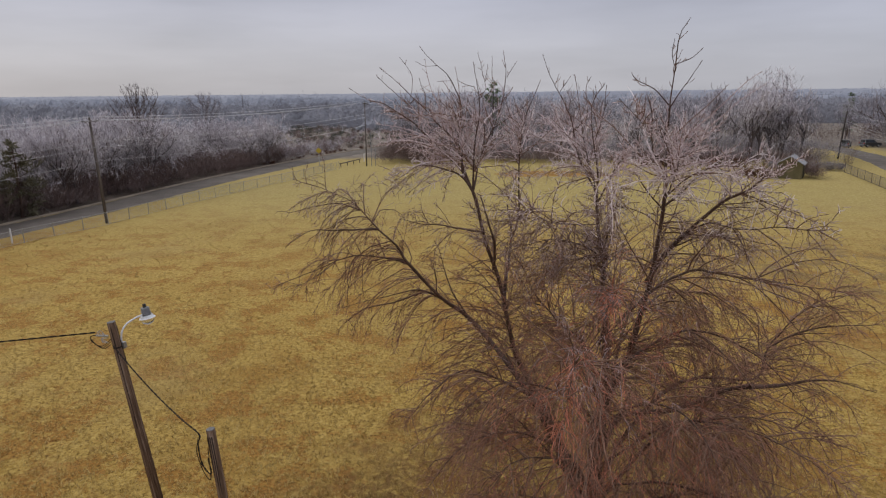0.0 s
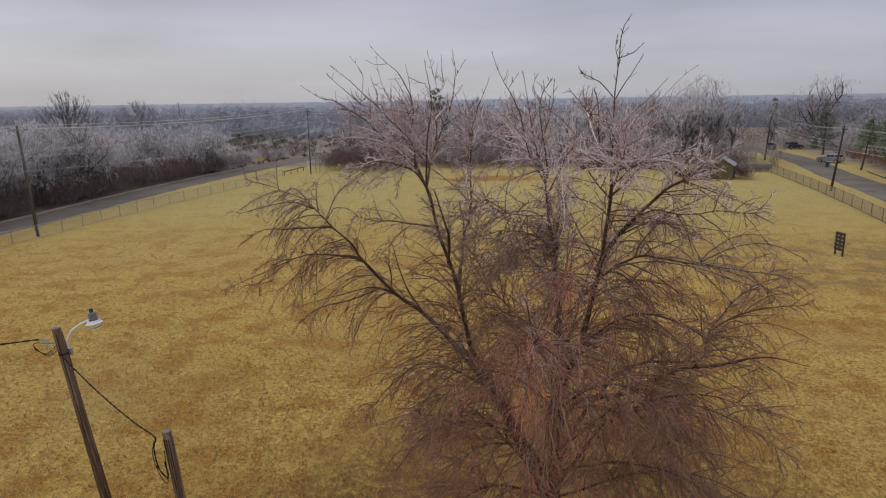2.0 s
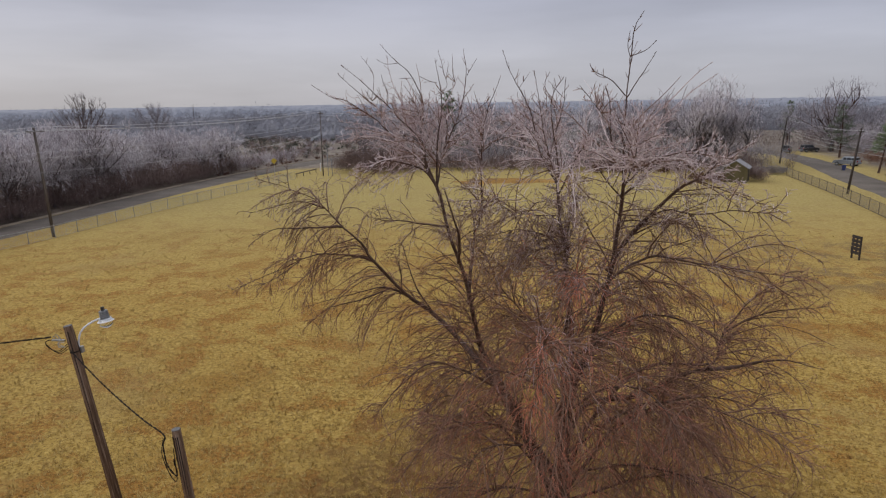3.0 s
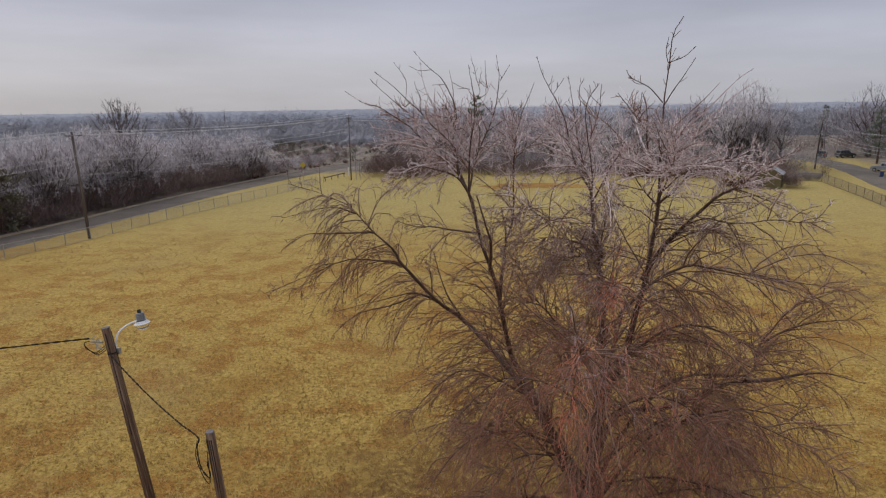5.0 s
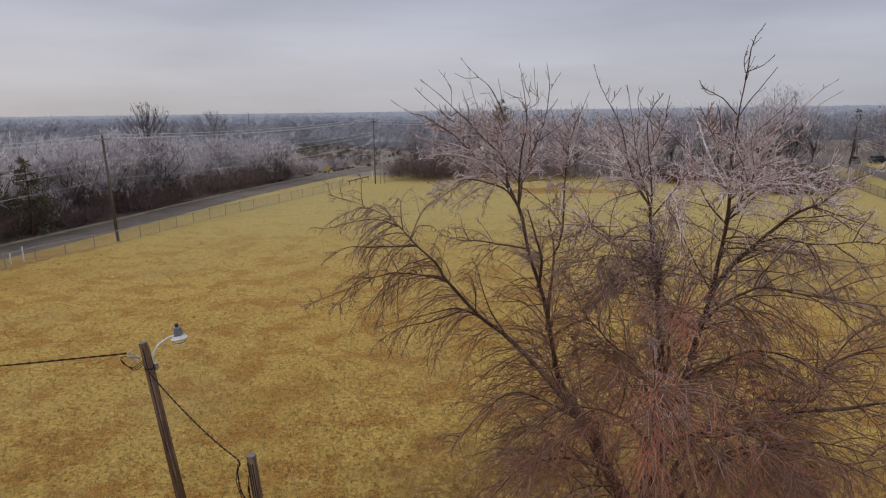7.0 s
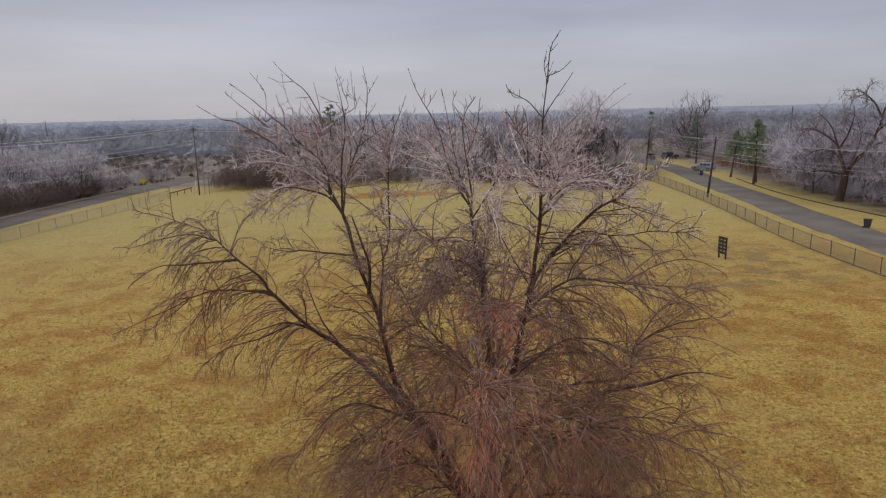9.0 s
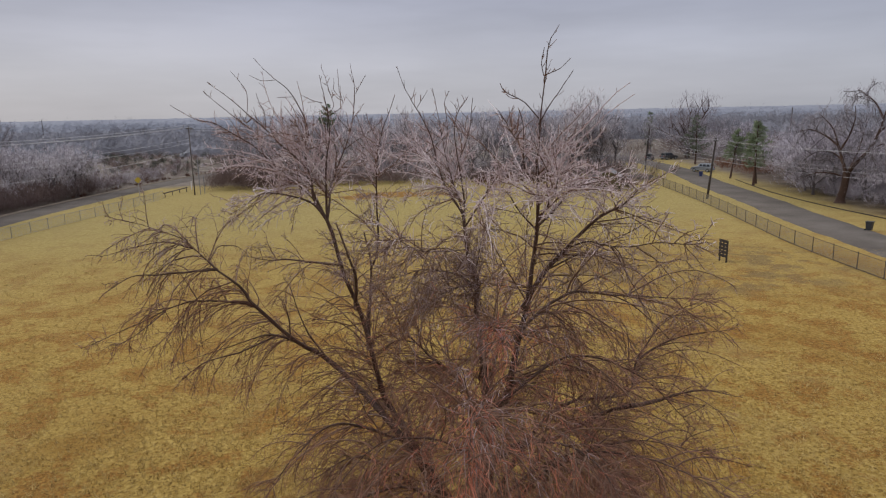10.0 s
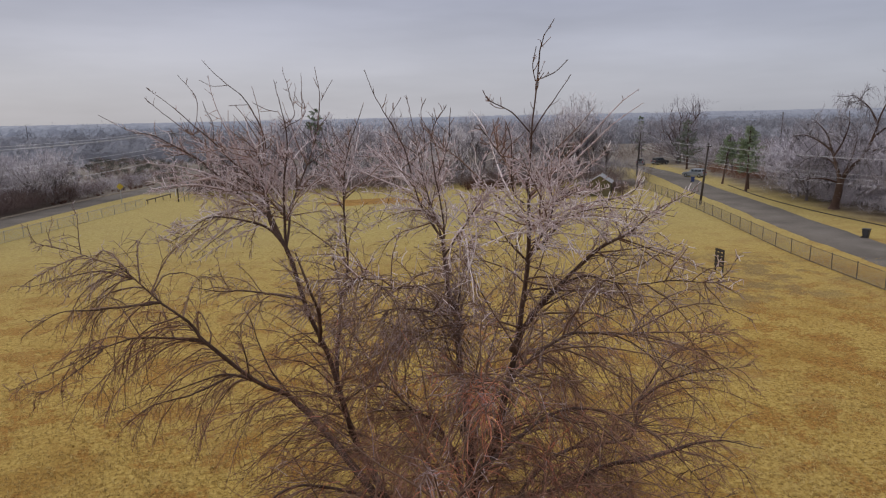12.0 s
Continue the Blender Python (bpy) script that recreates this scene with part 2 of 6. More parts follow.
def ground_material():
    """Dormant lawn inside the fences and along the verges, brown scrub soil beyond, hazed blue-grey by colour far off,
    in one sheet.
    """
    m = bpy.data.materials.new("dormant_grass")
    m.use_nodes = True
    nt = m.node_tree
    bsdf = nt.nodes["Principled BSDF"]
    bsdf.inputs["Roughness"].default_value = 0.95
    bsdf.inputs["Specular IOR Level"].default_value = 0.15
    co = nt.nodes.new("ShaderNodeTexCoord")

    def noise_of(size, detail=5.0, rough=0.55, stretch=None):
        n = nt.nodes.new("ShaderNodeTexNoise")
        n.inputs["Scale"].default_value, n.inputs["Detail"].default_value, n.inputs["Roughness"].default_value = size, detail, rough
        src = co.outputs["Object"]
        if stretch:
            mp = nt.nodes.new("ShaderNodeMapping")
            mp.inputs["Scale"].default_value = stretch
            mp.inputs["Rotation"].default_value = (0, 0, radians(12))
            nt.links.new(src, mp.inputs["Vector"])
            src = mp.outputs[0]
        nt.links.new(src, n.inputs["Vector"])
        return n.outputs[0]

    def ranged(v, lo, hi):
        n = nt.nodes.new("ShaderNodeMapRange")
        n.interpolation_type = "SMOOTHSTEP"
        n.inputs["From Min"].default_value, n.inputs["From Max"].default_value = lo, hi
        nt.links.new(v, n.inputs["Value"])
        return n.outputs[0]

    def ramp(v, stops):
        n = nt.nodes.new("ShaderNodeValToRGB")
        while len(n.color_ramp.elements) < len(stops):
            n.color_ramp.elements.new(0.5)
        for e, (at, col) in zip(n.color_ramp.elements, stops):
            e.position, e.color = at, (*col, 1)
        nt.links.new(v, n.inputs[0])
        return n.outputs[0]

    def mix(f, a, b):
        n = nt.nodes.new("ShaderNodeMix")
        n.data_type = "RGBA"
        nt.links.new(f, n.inputs["Factor"])
        for sock, v in (("A", a), ("B", b)):
            if isinstance(v, tuple):
                n.inputs[sock].default_value = (*v, 1)
            else:
                nt.links.new(v, n.inputs[sock])
        return n.outputs["Result"]

    def maths(op, a, b):
        n = nt.nodes.new("ShaderNodeMath")
        n.operation = op
        for k, v in enumerate((a, b)):
            if isinstance(v, (int, float)):
                n.inputs[k].default_value = v
            else:
                nt.links.new(v, n.inputs[k])
        return n.outputs[0]

    sep = nt.nodes.new("ShaderNodeSeparateXYZ")
    nt.links.new(co.outputs["Object"], sep.inputs[0])
    sep_y = sep.outputs["Y"]
    lawn = ramp(noise_of(5.5, 8.0, 0.78), [(0.36, (0.170, 0.098, 0.020)), (0.48, (0.392, 0.258, 0.066)), (0.66, (0.572, 0.413, 0.136))])
    lawn = mix(ranged(noise_of(0.16, 6.0, 0.62), 0.5, 0.68), lawn, ramp(noise_of(6.0, 8.0, 0.78), [(0.36, (0.127, 0.061, 0.014)), (0.5, (0.329, 0.189, 0.043)), (0.68, (0.477, 0.302, 0.090))]))
    lawn = mix(maths("MULTIPLY", maths("MULTIPLY", ranged(noise_of(0.42, 8.0, 0.74), 0.49, 0.57), ranged(noise_of(7.0, 6.0, 0.8), 0.36, 0.52)), 0.9), lawn, ramp(noise_of(8.0, 7.0, 0.78), [(0.36, (0.10, 0.042, 0.011)), (0.52, (0.31, 0.146, 0.032)), (0.68, (0.47, 0.25, 0.066))]))
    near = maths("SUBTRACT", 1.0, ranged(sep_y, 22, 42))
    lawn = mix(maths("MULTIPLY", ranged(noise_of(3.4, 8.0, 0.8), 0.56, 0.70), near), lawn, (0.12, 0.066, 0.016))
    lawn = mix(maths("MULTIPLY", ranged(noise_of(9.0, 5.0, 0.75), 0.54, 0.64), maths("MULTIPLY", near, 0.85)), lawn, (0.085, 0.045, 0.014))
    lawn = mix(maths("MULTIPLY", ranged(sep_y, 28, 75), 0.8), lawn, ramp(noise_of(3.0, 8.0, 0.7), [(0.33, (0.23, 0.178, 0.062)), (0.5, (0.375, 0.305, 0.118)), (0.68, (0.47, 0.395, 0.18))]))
    lawn = mix(maths("MULTIPLY", ranged(noise_of(0.11, 7.0, 0.7, (1.2, 0.9, 1)), 0.50, 0.68), 0.35), lawn, (0.33, 0.24, 0.10))
    # thin trodden turf round the slatted stand
    gx, gy = maths("DIVIDE", maths("SUBTRACT", sep.outputs["X"], 24.0), 13.0), maths("DIVIDE", maths("SUBTRACT", sep_y, 43.0), 9.0)
    round_stand = maths("SUBTRACT", 1.0, maths("ADD", maths("MULTIPLY", gx, gx), maths("MULTIPLY", gy, gy)))
    trodden = maths("MULTIPLY", ranged(round_stand, 0.0, 0.7), ranged(noise_of(0.34, 8.0, 0.72), 0.46, 0.58))
    lawn = mix(maths("MULTIPLY", trodden, 0.8), lawn, ramp(noise_of(5.0, 7.0, 0.75), [(0.35, (0.13, 0.082, 0.036)), (0.65, (0.29, 0.205, 0.095))]))
    # fallen leaves and thin turf beneath the large tree
    lx_, ly_ = maths("SUBTRACT", sep.outputs["X"], 2.6), maths("SUBTRACT", sep_y, 13.0)
    spread = maths("SUBTRACT", 1.0, maths("DIVIDE", maths("ADD", maths("MULTIPLY", lx_, lx_), maths("MULTIPLY", ly_, ly_)), 105.0))
    litter = maths("MULTIPLY", ranged(maths("ADD", spread, maths("MULTIPLY", maths("SUBTRACT", noise_of(0.5, 7.0, 0.7), 0.5), 1.6)), 0.05, 0.75), ranged(noise_of(3.0, 8.0, 0.8), 0.34, 0.56))
    lawn = mix(maths("MULTIPLY", litter, 0.85), lawn, ramp(noise_of(9.0, 7.0, 0.8), [(0.35, (0.055, 0.027, 0.012)), (0.5, (0.135, 0.068, 0.026)), (0.68, (0.26, 0.15, 0.06))]))
    scrub = ramp(noise_of(0.35, 9.0, 0.7), [(0.32, (0.07, 0.054, 0.044)), (0.5, (0.14, 0.11, 0.088)), (0.7, (0.25, 0.205, 0.165))])
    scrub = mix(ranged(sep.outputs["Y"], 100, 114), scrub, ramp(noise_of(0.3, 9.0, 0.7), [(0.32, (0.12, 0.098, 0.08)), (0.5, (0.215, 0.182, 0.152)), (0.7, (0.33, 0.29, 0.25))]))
    # distance haze painted into the soil colour: blue-grey from 230 m outwards
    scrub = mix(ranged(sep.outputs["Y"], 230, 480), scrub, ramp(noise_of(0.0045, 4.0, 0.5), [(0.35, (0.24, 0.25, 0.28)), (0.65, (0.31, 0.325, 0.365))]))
    wob = maths("MULTIPLY", maths("SUBTRACT", noise_of(0.18, 5.0), 0.5), 9.0)
    x, y = maths("ADD", sep.outputs["X"], wob), maths("ADD", sep.outputs["Y"], wob)
    # the lawn lies between the left road's far verge, the trees across the right road and the woods' edge
    left = ranged(maths("ADD", sep.outputs["X"], maths("MULTIPLY", sep.outputs["Y"], -0.13)), -53.3, -52.7)
    right = ranged(maths("SUBTRACT", 46.5, maths("SUBTRACT", x, maths("MULTIPLY", y, 0.18))), 2.0, 9.0)
    far = ranged(maths("SUBTRACT", maths("ADD", 112.0, maths("MULTIPLY", ranged(sep.outputs["X"], 45, 51), 28.0)), y), 0.0, 5.0)
    inside = maths("MULTIPLY", maths("MULTIPLY", left, right), far)
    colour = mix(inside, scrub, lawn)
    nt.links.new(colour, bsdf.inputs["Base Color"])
    b = nt.nodes.new("ShaderNodeBump")
    b.inputs["Strength"].default_value, b.inputs["Distance"].default_value = 0.9, 0.06
    nt.links.new(noise_of(9.0, 9.0, 0.75), b.inputs["Height"])
    nt.links.new(b.outputs[0], bsdf.inputs["Normal"])
    return m


M_GROUND = ground_material()
M_GRASS = material("grass_blade", [(0.3, (0.29, 0.19, 0.055)), (0.5, (0.42, 0.285, 0.088)), (0.75, (0.56, 0.42, 0.165))], 0.22, 1.7, 0.8, 0, per_piece=0.3)


# ---- mesh helpers ----
def mesh_of(name, verts, faces, mats, smooth=False):
    """A mesh from arrays: faces is an (n, 3) or (n, 4) array of indices."""
    verts, faces = np.asarray(verts, np.float32), np.asarray(faces, np.int32)
    n, k = faces.shape
    me = bpy.data.meshes.new(name)
    me.vertices.add(len(verts))
    me.vertices.foreach_set("co", verts.ravel())
    me.loops.add(n * k)
    me.loops.foreach_set("vertex_index", faces.ravel())
    me.polygons.add(n)
    me.polygons.foreach_set("loop_start", np.arange(n, dtype=np.int32) * k)
    me.polygons.foreach_set("use_smooth", np.full(n, smooth))
    me.update(calc_edges=True)
    for mt in (mats if isinstance(mats, (list, tuple)) else [mats]):
        me.materials.append(mt)
    return me


def unit(v):
    return v / np.maximum(np.linalg.norm(v, axis=-1, keepdims=True), 1e-9)


def tubes(paths, radii, sides=3):
    """Verts and quads of tubes along paths (m, n, 3) with radii (m, n)."""
    m, n, _ = paths.shape
    tang = unit(np.gradient(paths, axis=1))
    ref = np.where(np.abs(tang[:, :1, 2:]) > 0.8, np.array([1.0, 0, 0]), np.array([0, 0, 1.0]))
    u = unit(np.cross(tang, np.broadcast_to(ref, tang.shape)))
    v = np.cross(tang, u)
    a = np.arange(sides) * 2 * np.pi / sides
    ring = u[:, :, None] * np.cos(a)[:, None] + v[:, :, None] * np.sin(a)[:, None]
    verts = (paths[:, :, None] + ring * radii[:, :, None, None]).reshape(-1, 3)
    i = np.arange(m)[:, None, None] * n * sides
    if sides == 2:
        j = np.arange(n - 1)[None, :, None] * 2
        return verts, np.stack([i + j, i + j + 1, i + j + 3, i + j + 2], -1).reshape(-1, 4)
    j = np.arange(n - 1)[None, :, None] * sides
    k = np.arange(sides)[None, None, :]
    k2 = (k + 1) % sides
    quads = np.stack([i + j + k, i + j + k2, i + j + sides + k2, i + j + sides + k], -1).reshape(-1, 4)
    return verts, quads


def grow(rs, start, way, length, n, pull=0.0, wander=0.15):
    """Paths of n points from start along way, bent by pull (upwards if positive) and wandering."""
    m = len(start)
    out = np.empty((m, n, 3))
    out[:, 0] = start
    d, step = unit(way), (np.asarray(length) / (n - 1))[:, None]
    pull = np.broadcast_to(np.asarray(pull, float), (m,))[:, None]
    for i in range(1, n):
        d = unit(d + rs.normal(0, wander, (m, 3)) + pull * np.array([0, 0, 1.0]) / (n - 1))
        out[:, i] = out[:, i - 1] + d * step
    return out


def shoots(rs, paths, count, low, high, angle, spread=12):
    """Bases, ways, parents' index and place along the parent for count side shoots on each path."""
    m, n, _ = paths.shape
    who = np.repeat(np.arange(m), count)
    t = rs.uniform(low, high, len(who))
    f = t * (n - 1)
    i = np.minimum(f.astype(int), n - 2)
    w = (f - i)[:, None]
    base = paths[who, i] * (1 - w) + paths[who, i + 1] * w
    tang = unit(paths[who, i + 1] - paths[who, i])
    side = unit(np.cross(tang, unit(rs.normal(0, 1, (len(who), 3)))))
    a = np.radians(angle + rs.normal(0, spread, len(who)))[:, None]
    return base, tang * np.cos(a) + side * np.sin(a), who, t


def taper(r0, r1, n):
    r0, r1 = np.asarray(r0, float)[:, None], np.asarray(r1, float)[:, None]
    return r0 + (r1 - r0) * np.linspace(0, 1, n)[None, :] ** 0.8


def spline(points, n):
    """A smooth path of n points through the given ones."""
    p = np.asarray(points, float)
    q = np.vstack([2 * p[0] - p[1], p, 2 * p[-1] - p[-2]])
    out = []
    for s in np.linspace(0, len(p) - 1 - 1e-6, n):
        i, t = int(s), s - int(s)
        a, b, c, d = q[i], q[i + 1], q[i + 2], q[i + 3]
        out.append(0.5 * (2 * b + (c - a) * t + (2 * a - 5 * b + 4 * c - d) * t ** 2 + (3 * b - a - 3 * c + d) * t ** 3))
    return np.array(out)


def spline_all(paths, n):
    """Paths resampled to n points each."""
    f = np.linspace(0, paths.shape[1] - 1, n)
    i = np.minimum(f.astype(int), paths.shape[1] - 2)
    w = (f - i)[None, :, None]
    return paths[:, i] * (1 - w) + paths[:, i + 1] * w


def child(name, me, parent, label=""):
    ob = new(name, me)
    ob.parent = parent
    return tagged(ob, label) if label else ob


def part(name, bm, mat, parent, label="", bevel=0.0, smooth=False):
    """Links a bmesh as one mesh object under a thing or part."""
    if bevel:
        bmesh.ops.bevel(bm, geom=list(bm.edges), offset=bevel, segments=2, affect="EDGES", profile=0.6)
    me = bpy.data.meshes.new(name)
    for f in bm.faces:
        f.smooth = smooth
    bm.to_mesh(me)
    bm.free()
    me.materials.append(mat)
    if parent is None:
        return new(name, me)
    return child(name, me, parent, label)


def box(x0, y0, z0, x1, y1, z1, bm=None):
    bm = bm or bmesh.new()
    bmesh.ops.create_cube(bm, size=1, matrix=Matrix.Translation(((x0 + x1) / 2, (y0 + y1) / 2, (z0 + z1) / 2)) @ Matrix.Diagonal((x1 - x0, y1 - y0, z1 - z0, 1)))
    return bm


def rod(a, b, r0, r1=None, sides=10, bm=None):
    """A closed round bar from a to b."""
    bm = bm or bmesh.new()
    a, b = Vector(a), Vector(b)
    m = Matrix.Translation((a + b) / 2) @ (b - a).to_track_quat("Z", "Y").to_matrix().to_4x4()
    bmesh.ops.create_cone(bm, cap_ends=True, segments=sides, radius1=r0, radius2=r0 if r1 is None else r1, depth=(b - a).length, matrix=m)
    return bm


def thing(name, at, label, category, group="", turn=0.0):
    e = new(name)
    e.empty_display_size = 0.3
    e.matrix_basis = pose(*at, 0, 0, turn)
    return tagged(e, label, category, group)


def cable(name, points, radius, mat, parent=None, label="", category="", group="", n=40):
    v, q = tubes(spline(points, n)[None], np.full((1, n), radius), 5)
    me = mesh_of(name, v, q, mat, True)
    if parent:
        return child(name, me, parent, label)
    return tagged(new(name, me), label, category, group)


def twisted_cable(name, points, radius, lay, mat, label, n):
    """Two strands wound round each other, one turn every lay metres."""
    p = spline(points, n)
    turn = np.r_[0, np.cumsum(np.linalg.norm(np.diff(p, axis=0), axis=1))] * 2 * math.pi / lay
    tang = unit(np.gradient(p, axis=0))
    a = unit(np.cross(tang, np.array([0.2, 0.9, 0.3])))
    off = (a * np.cos(turn)[:, None] + np.cross(tang, a) * np.sin(turn)[:, None]) * radius
    v, q = tubes(np.array([p + off, p - off]), np.full((2, n), radius), 5)
    return tagged(new(name, mesh_of(name, v, q, mat, True)), label, "cable")


def sag(a, b, drop, n=9):
    a, b = np.array(a, float), np.array(b, float)
    t = np.linspace(0, 1, n)[:, None]
    return a + (b - a) * t - np.array([0, 0, 1.0]) * 4 * drop * t * (1 - t)


# ---- ground and roads ----
def build_ground():
    xs = np.unique(np.concatenate([[-4500, -2500, -1200, -600, -300], np.linspace(-160, 160, 81), [300, 600, 1200, 2500, 4500]]))
    ys = np.unique(np.concatenate([[-4500, -2000, -800, -300, -100], np.linspace(-40, 240, 71), [400, 700, 1200, 2500, 4800]]))
    gx, gy = np.meshgrid(xs, ys)
    gz = np.zeros_like(gx)
    for k in range(gx.shape[0]):
        for j in range(gx.shape[1]):
            if abs(gx[k, j]) < 30 and 5 < gy[k, j] < 90:
                gz[k, j] = 0.10 * noise.noise((gx[k, j] * 0.08, gy[k, j] * 0.08, 0.0))
    nx = len(xs)
    i, j = np.meshgrid(np.arange(len(ys) - 1), np.arange(nx - 1), indexing="ij")
    a = (i * nx + j).ravel()
    return tagged(new("ground", mesh_of("ground", np.stack([gx, gy, gz], -1).reshape(-1, 3), np.stack([a, a + 1, a + nx + 1, a + nx], -1), M_GROUND, True)),
                  "dormant yellow-brown winter grass field with brown patches", "ground", kind="structure")


def road(name, line, width, label):
    """An asphalt strip with a crown and sloping edges along a smooth line."""
    p = spline([(x, y, 0) for x, y in line], 60)
    t = unit(np.gradient(p, axis=0))
    s = np.stack([t[:, 1], -t[:, 0], 0 * t[:, 0]], -1)
    rs = np.random.RandomState(len(line))
    rows = []
    for off, z in ((-0.56, -0.05), (-0.5, 0.035), (0.0, 0.09), (0.5, 0.035), (0.56, -0.05)):
        edge = rs.normal(0, 0.10, len(p)) if abs(off) > 0.45 else np.zeros(len(p))
        rows.append(p + s * (off * width + edge)[:, None] + np.array([0, 0, z]))
    v = np.stack(rows, 1)
    n, k, _ = v.shape
    i, j = np.meshgrid(np.arange(n - 1), np.arange(k - 1), indexing="ij")
    a = (i * k + j).ravel()
    return tagged(new(name, mesh_of(name, v.reshape(-1, 3), np.stack([a, a + 1, a + k + 1, a + k], -1), M_ASPHALT, True)), label, "road", kind="structure")


build_ground()
ROAD_LEFT = [(-48.7, 5), (-46.2, 28), (-44.0, 46), (-42.6, 60), (-41.7, 75), (-39.3, 95), (-35.0, 116), (-28, 140), (-16, 168)]
ROAD_RIGHT = [(33.8, 5), (37.5, 28), (40.4, 46), (43.0, 60), (46.3, 74), (49.4, 90), (54.3, 110), (56.5, 128), (54, 146), (44, 165)]
road("road_1", ROAD_LEFT, 4.4, "grey worn asphalt lane curving past the field")
road("road_2", ROAD_RIGHT, 4.7, "grey worn asphalt lane with grass verges")


def kerb(name, lane, offset, label):
    """A low worn concrete kerb that runs beside a lane."""
    p = spline([(x, y, 0) for x, y in lane], 60)
    t = unit(np.gradient(p, axis=0))
    s = np.stack([t[:, 1], -t[:, 0], 0 * t[:, 0]], -1)
    v = np.stack([p + s * (offset + o) + np.array([0, 0, z]) for o, z in ((-0.2, -0.05), (-0.18, 0.13), (-0.12, 0.16), (0.12, 0.16), (0.16, 0.13), (0.2, -0.05))], 1)
    n, k, _ = v.shape
    i, j = np.meshgrid(np.arange(n - 1), np.arange(k - 1), indexing="ij")
    a = (i * k + j).ravel()
    return tagged(new(name, mesh_of(name, v.reshape(-1, 3), np.stack([a, a + 1, a + k + 1, a + k], -1), M_KERB, True)), label, "kerb", kind="structure")


kerb("kerb_1", ROAD_LEFT, -2.62, "worn tan concrete kerb along the lane")


# ---- fences ----
def chain_link(name, line, height, posts, label, post_mat, wire_mat, rail=0.022, wire=0.0035, foot=0.012):
    """A chain-link fence: each post and rail a part, the woven wire one part."""
    fence = thing(name, (0, 0, 0), label, "fence")
    p = spline([(x, y, 0) for x, y in line], 400)
    d = np.r_[0, np.cumsum(np.linalg.norm(np.diff(p, axis=0), axis=1))]

    def at(s):
        return np.array([np.interp(s, d, p[:, 0]), np.interp(s, d, p[:, 1]), 0.0])
    total, rs = d[-1], np.random.RandomState(7)
    marks = np.linspace(0, total, posts)
    post_me = None
    for s in marks:
        if post_me is None:
            bm = rod((0, 0, -0.1), (0, 0, height + 0.04), 0.032, sides=8)
            bmesh.ops.create_uvsphere(bm, u_segments=8, v_segments=5, radius=0.042, matrix=Matrix.Translation((0, 0, height + 0.05)))
            ob = part("post", bm, post_mat, fence)
            post_me = ob.data
        else:
            ob = child("post", post_me, fence)
        ob.matrix_basis = pose(*at(s), rs.normal(0, 1.0), rs.normal(0, 1.0), 0)
    if rail:
        for a, b in zip(marks[:-1], marks[1:]):
            part("top_rail", rod(at(a) + (0, 0, height), at(b) + (0, 0, height), rail, sides=6), post_mat, fence)
    step, paths = 0.13, []
    for s in np.arange(0, total - height, step):
        a, b = at(s), at(s + height * 0.9)
        paths.append([a + (0, 0, 0.03), b + (0, 0, height)])
        paths.append([b + (0, 0, 0.03), a + (0, 0, height)])
    v, q = tubes(np.array(paths), np.full((len(paths), 2), wire), 3)
    tagged(child("woven_wire", mesh_of("woven_wire", v, q, wire_mat), fence), "woven diamond wire", kind="stuff")
    bottom = np.array([at(s) + (0, 0, 0.05) for s in np.linspace(0, total, 80)])
    v, q = tubes(bottom[None], np.full((1, 80), foot), 4)
    child("tension_wire", mesh_of("tension_wire", v, q, post_mat), fence)
    return fence


chain_link("chain_link_fence", [(-40.6, 28), (-38.8, 43), (-36.9, 50), (-35.6, 60), (-33.4, 71.5), (-30.6, 84), (-28.9, 93.5)], 1.1, 27,
           "galvanised chain-link fence along the lane", M_FENCE, M_FENCE, 0.024, 0.0042)
# its bottom wire is thickened to stand in for a dark line along the ground
chain_link("chain_link_fence", [(31.6, 24), (33.0, 40), (34.2, 49.5), (36.0, 58), (37.9, 67), (39.9, 78), (42.2, 94)], 1.15, 27,
           "rusty wire mesh fence with dark posts beside the lane", M_DARKPOST, M_MESH, 0.018, 0.0064, 0.03)
chain_link("chain_link_fence", [(42.2, 94), (39.3, 95.5), (30, 98), (20, 101)], 1.1, 8,
           "low wire fence along the wood's edge", M_DARKPOST, M_MESH, 0.018, 0.006)


# ---- poles and lines ----
def insulator(parent, at):
    bm = rod(at, (at[0], at[1], at[2] + 0.12), 0.02, sides=8)
    rod((at[0], at[1], at[2] + 0.10), (at[0], at[1], at[2] + 0.2), 0.055, 0.03, sides=10, bm=bm)
    part("insulator", bm, M_GREYMETAL, parent)


def utility_pole(at, height, turn, label, lean=(0, 0), arm=1.1, mat=M_DARKPOLE, group="poles along the lanes", girth=0.145):
    pole = thing("utility_pole", at, label, "utility pole", group)
    pole.matrix_basis = pose(*at, lean[0], lean[1], turn)
    part("shaft", rod((0, 0, -0.2), (0, 0, height), girth, girth * 0.66, 12), mat, pole, smooth=True)
    if arm:
        part("crossarm", box(-arm, -0.16, height - 0.42, arm, -0.05, height - 0.30), mat, pole)
        part("brace", rod((-arm * 0.6, -0.12, height - 0.42), (0, -0.12, height - 0.95), 0.02, sides=6), mat, pole)
        part("brace", rod((arm * 0.6, -0.12, height - 0.42), (0, -0.12, height - 0.95), 0.02, sides=6), mat, pole)
        for x in (-arm * 0.9, arm * 0.9):
            insulator(pole, (x, -0.105, height - 0.30))
    insulator(pole, (0, 0, height))
    return pole


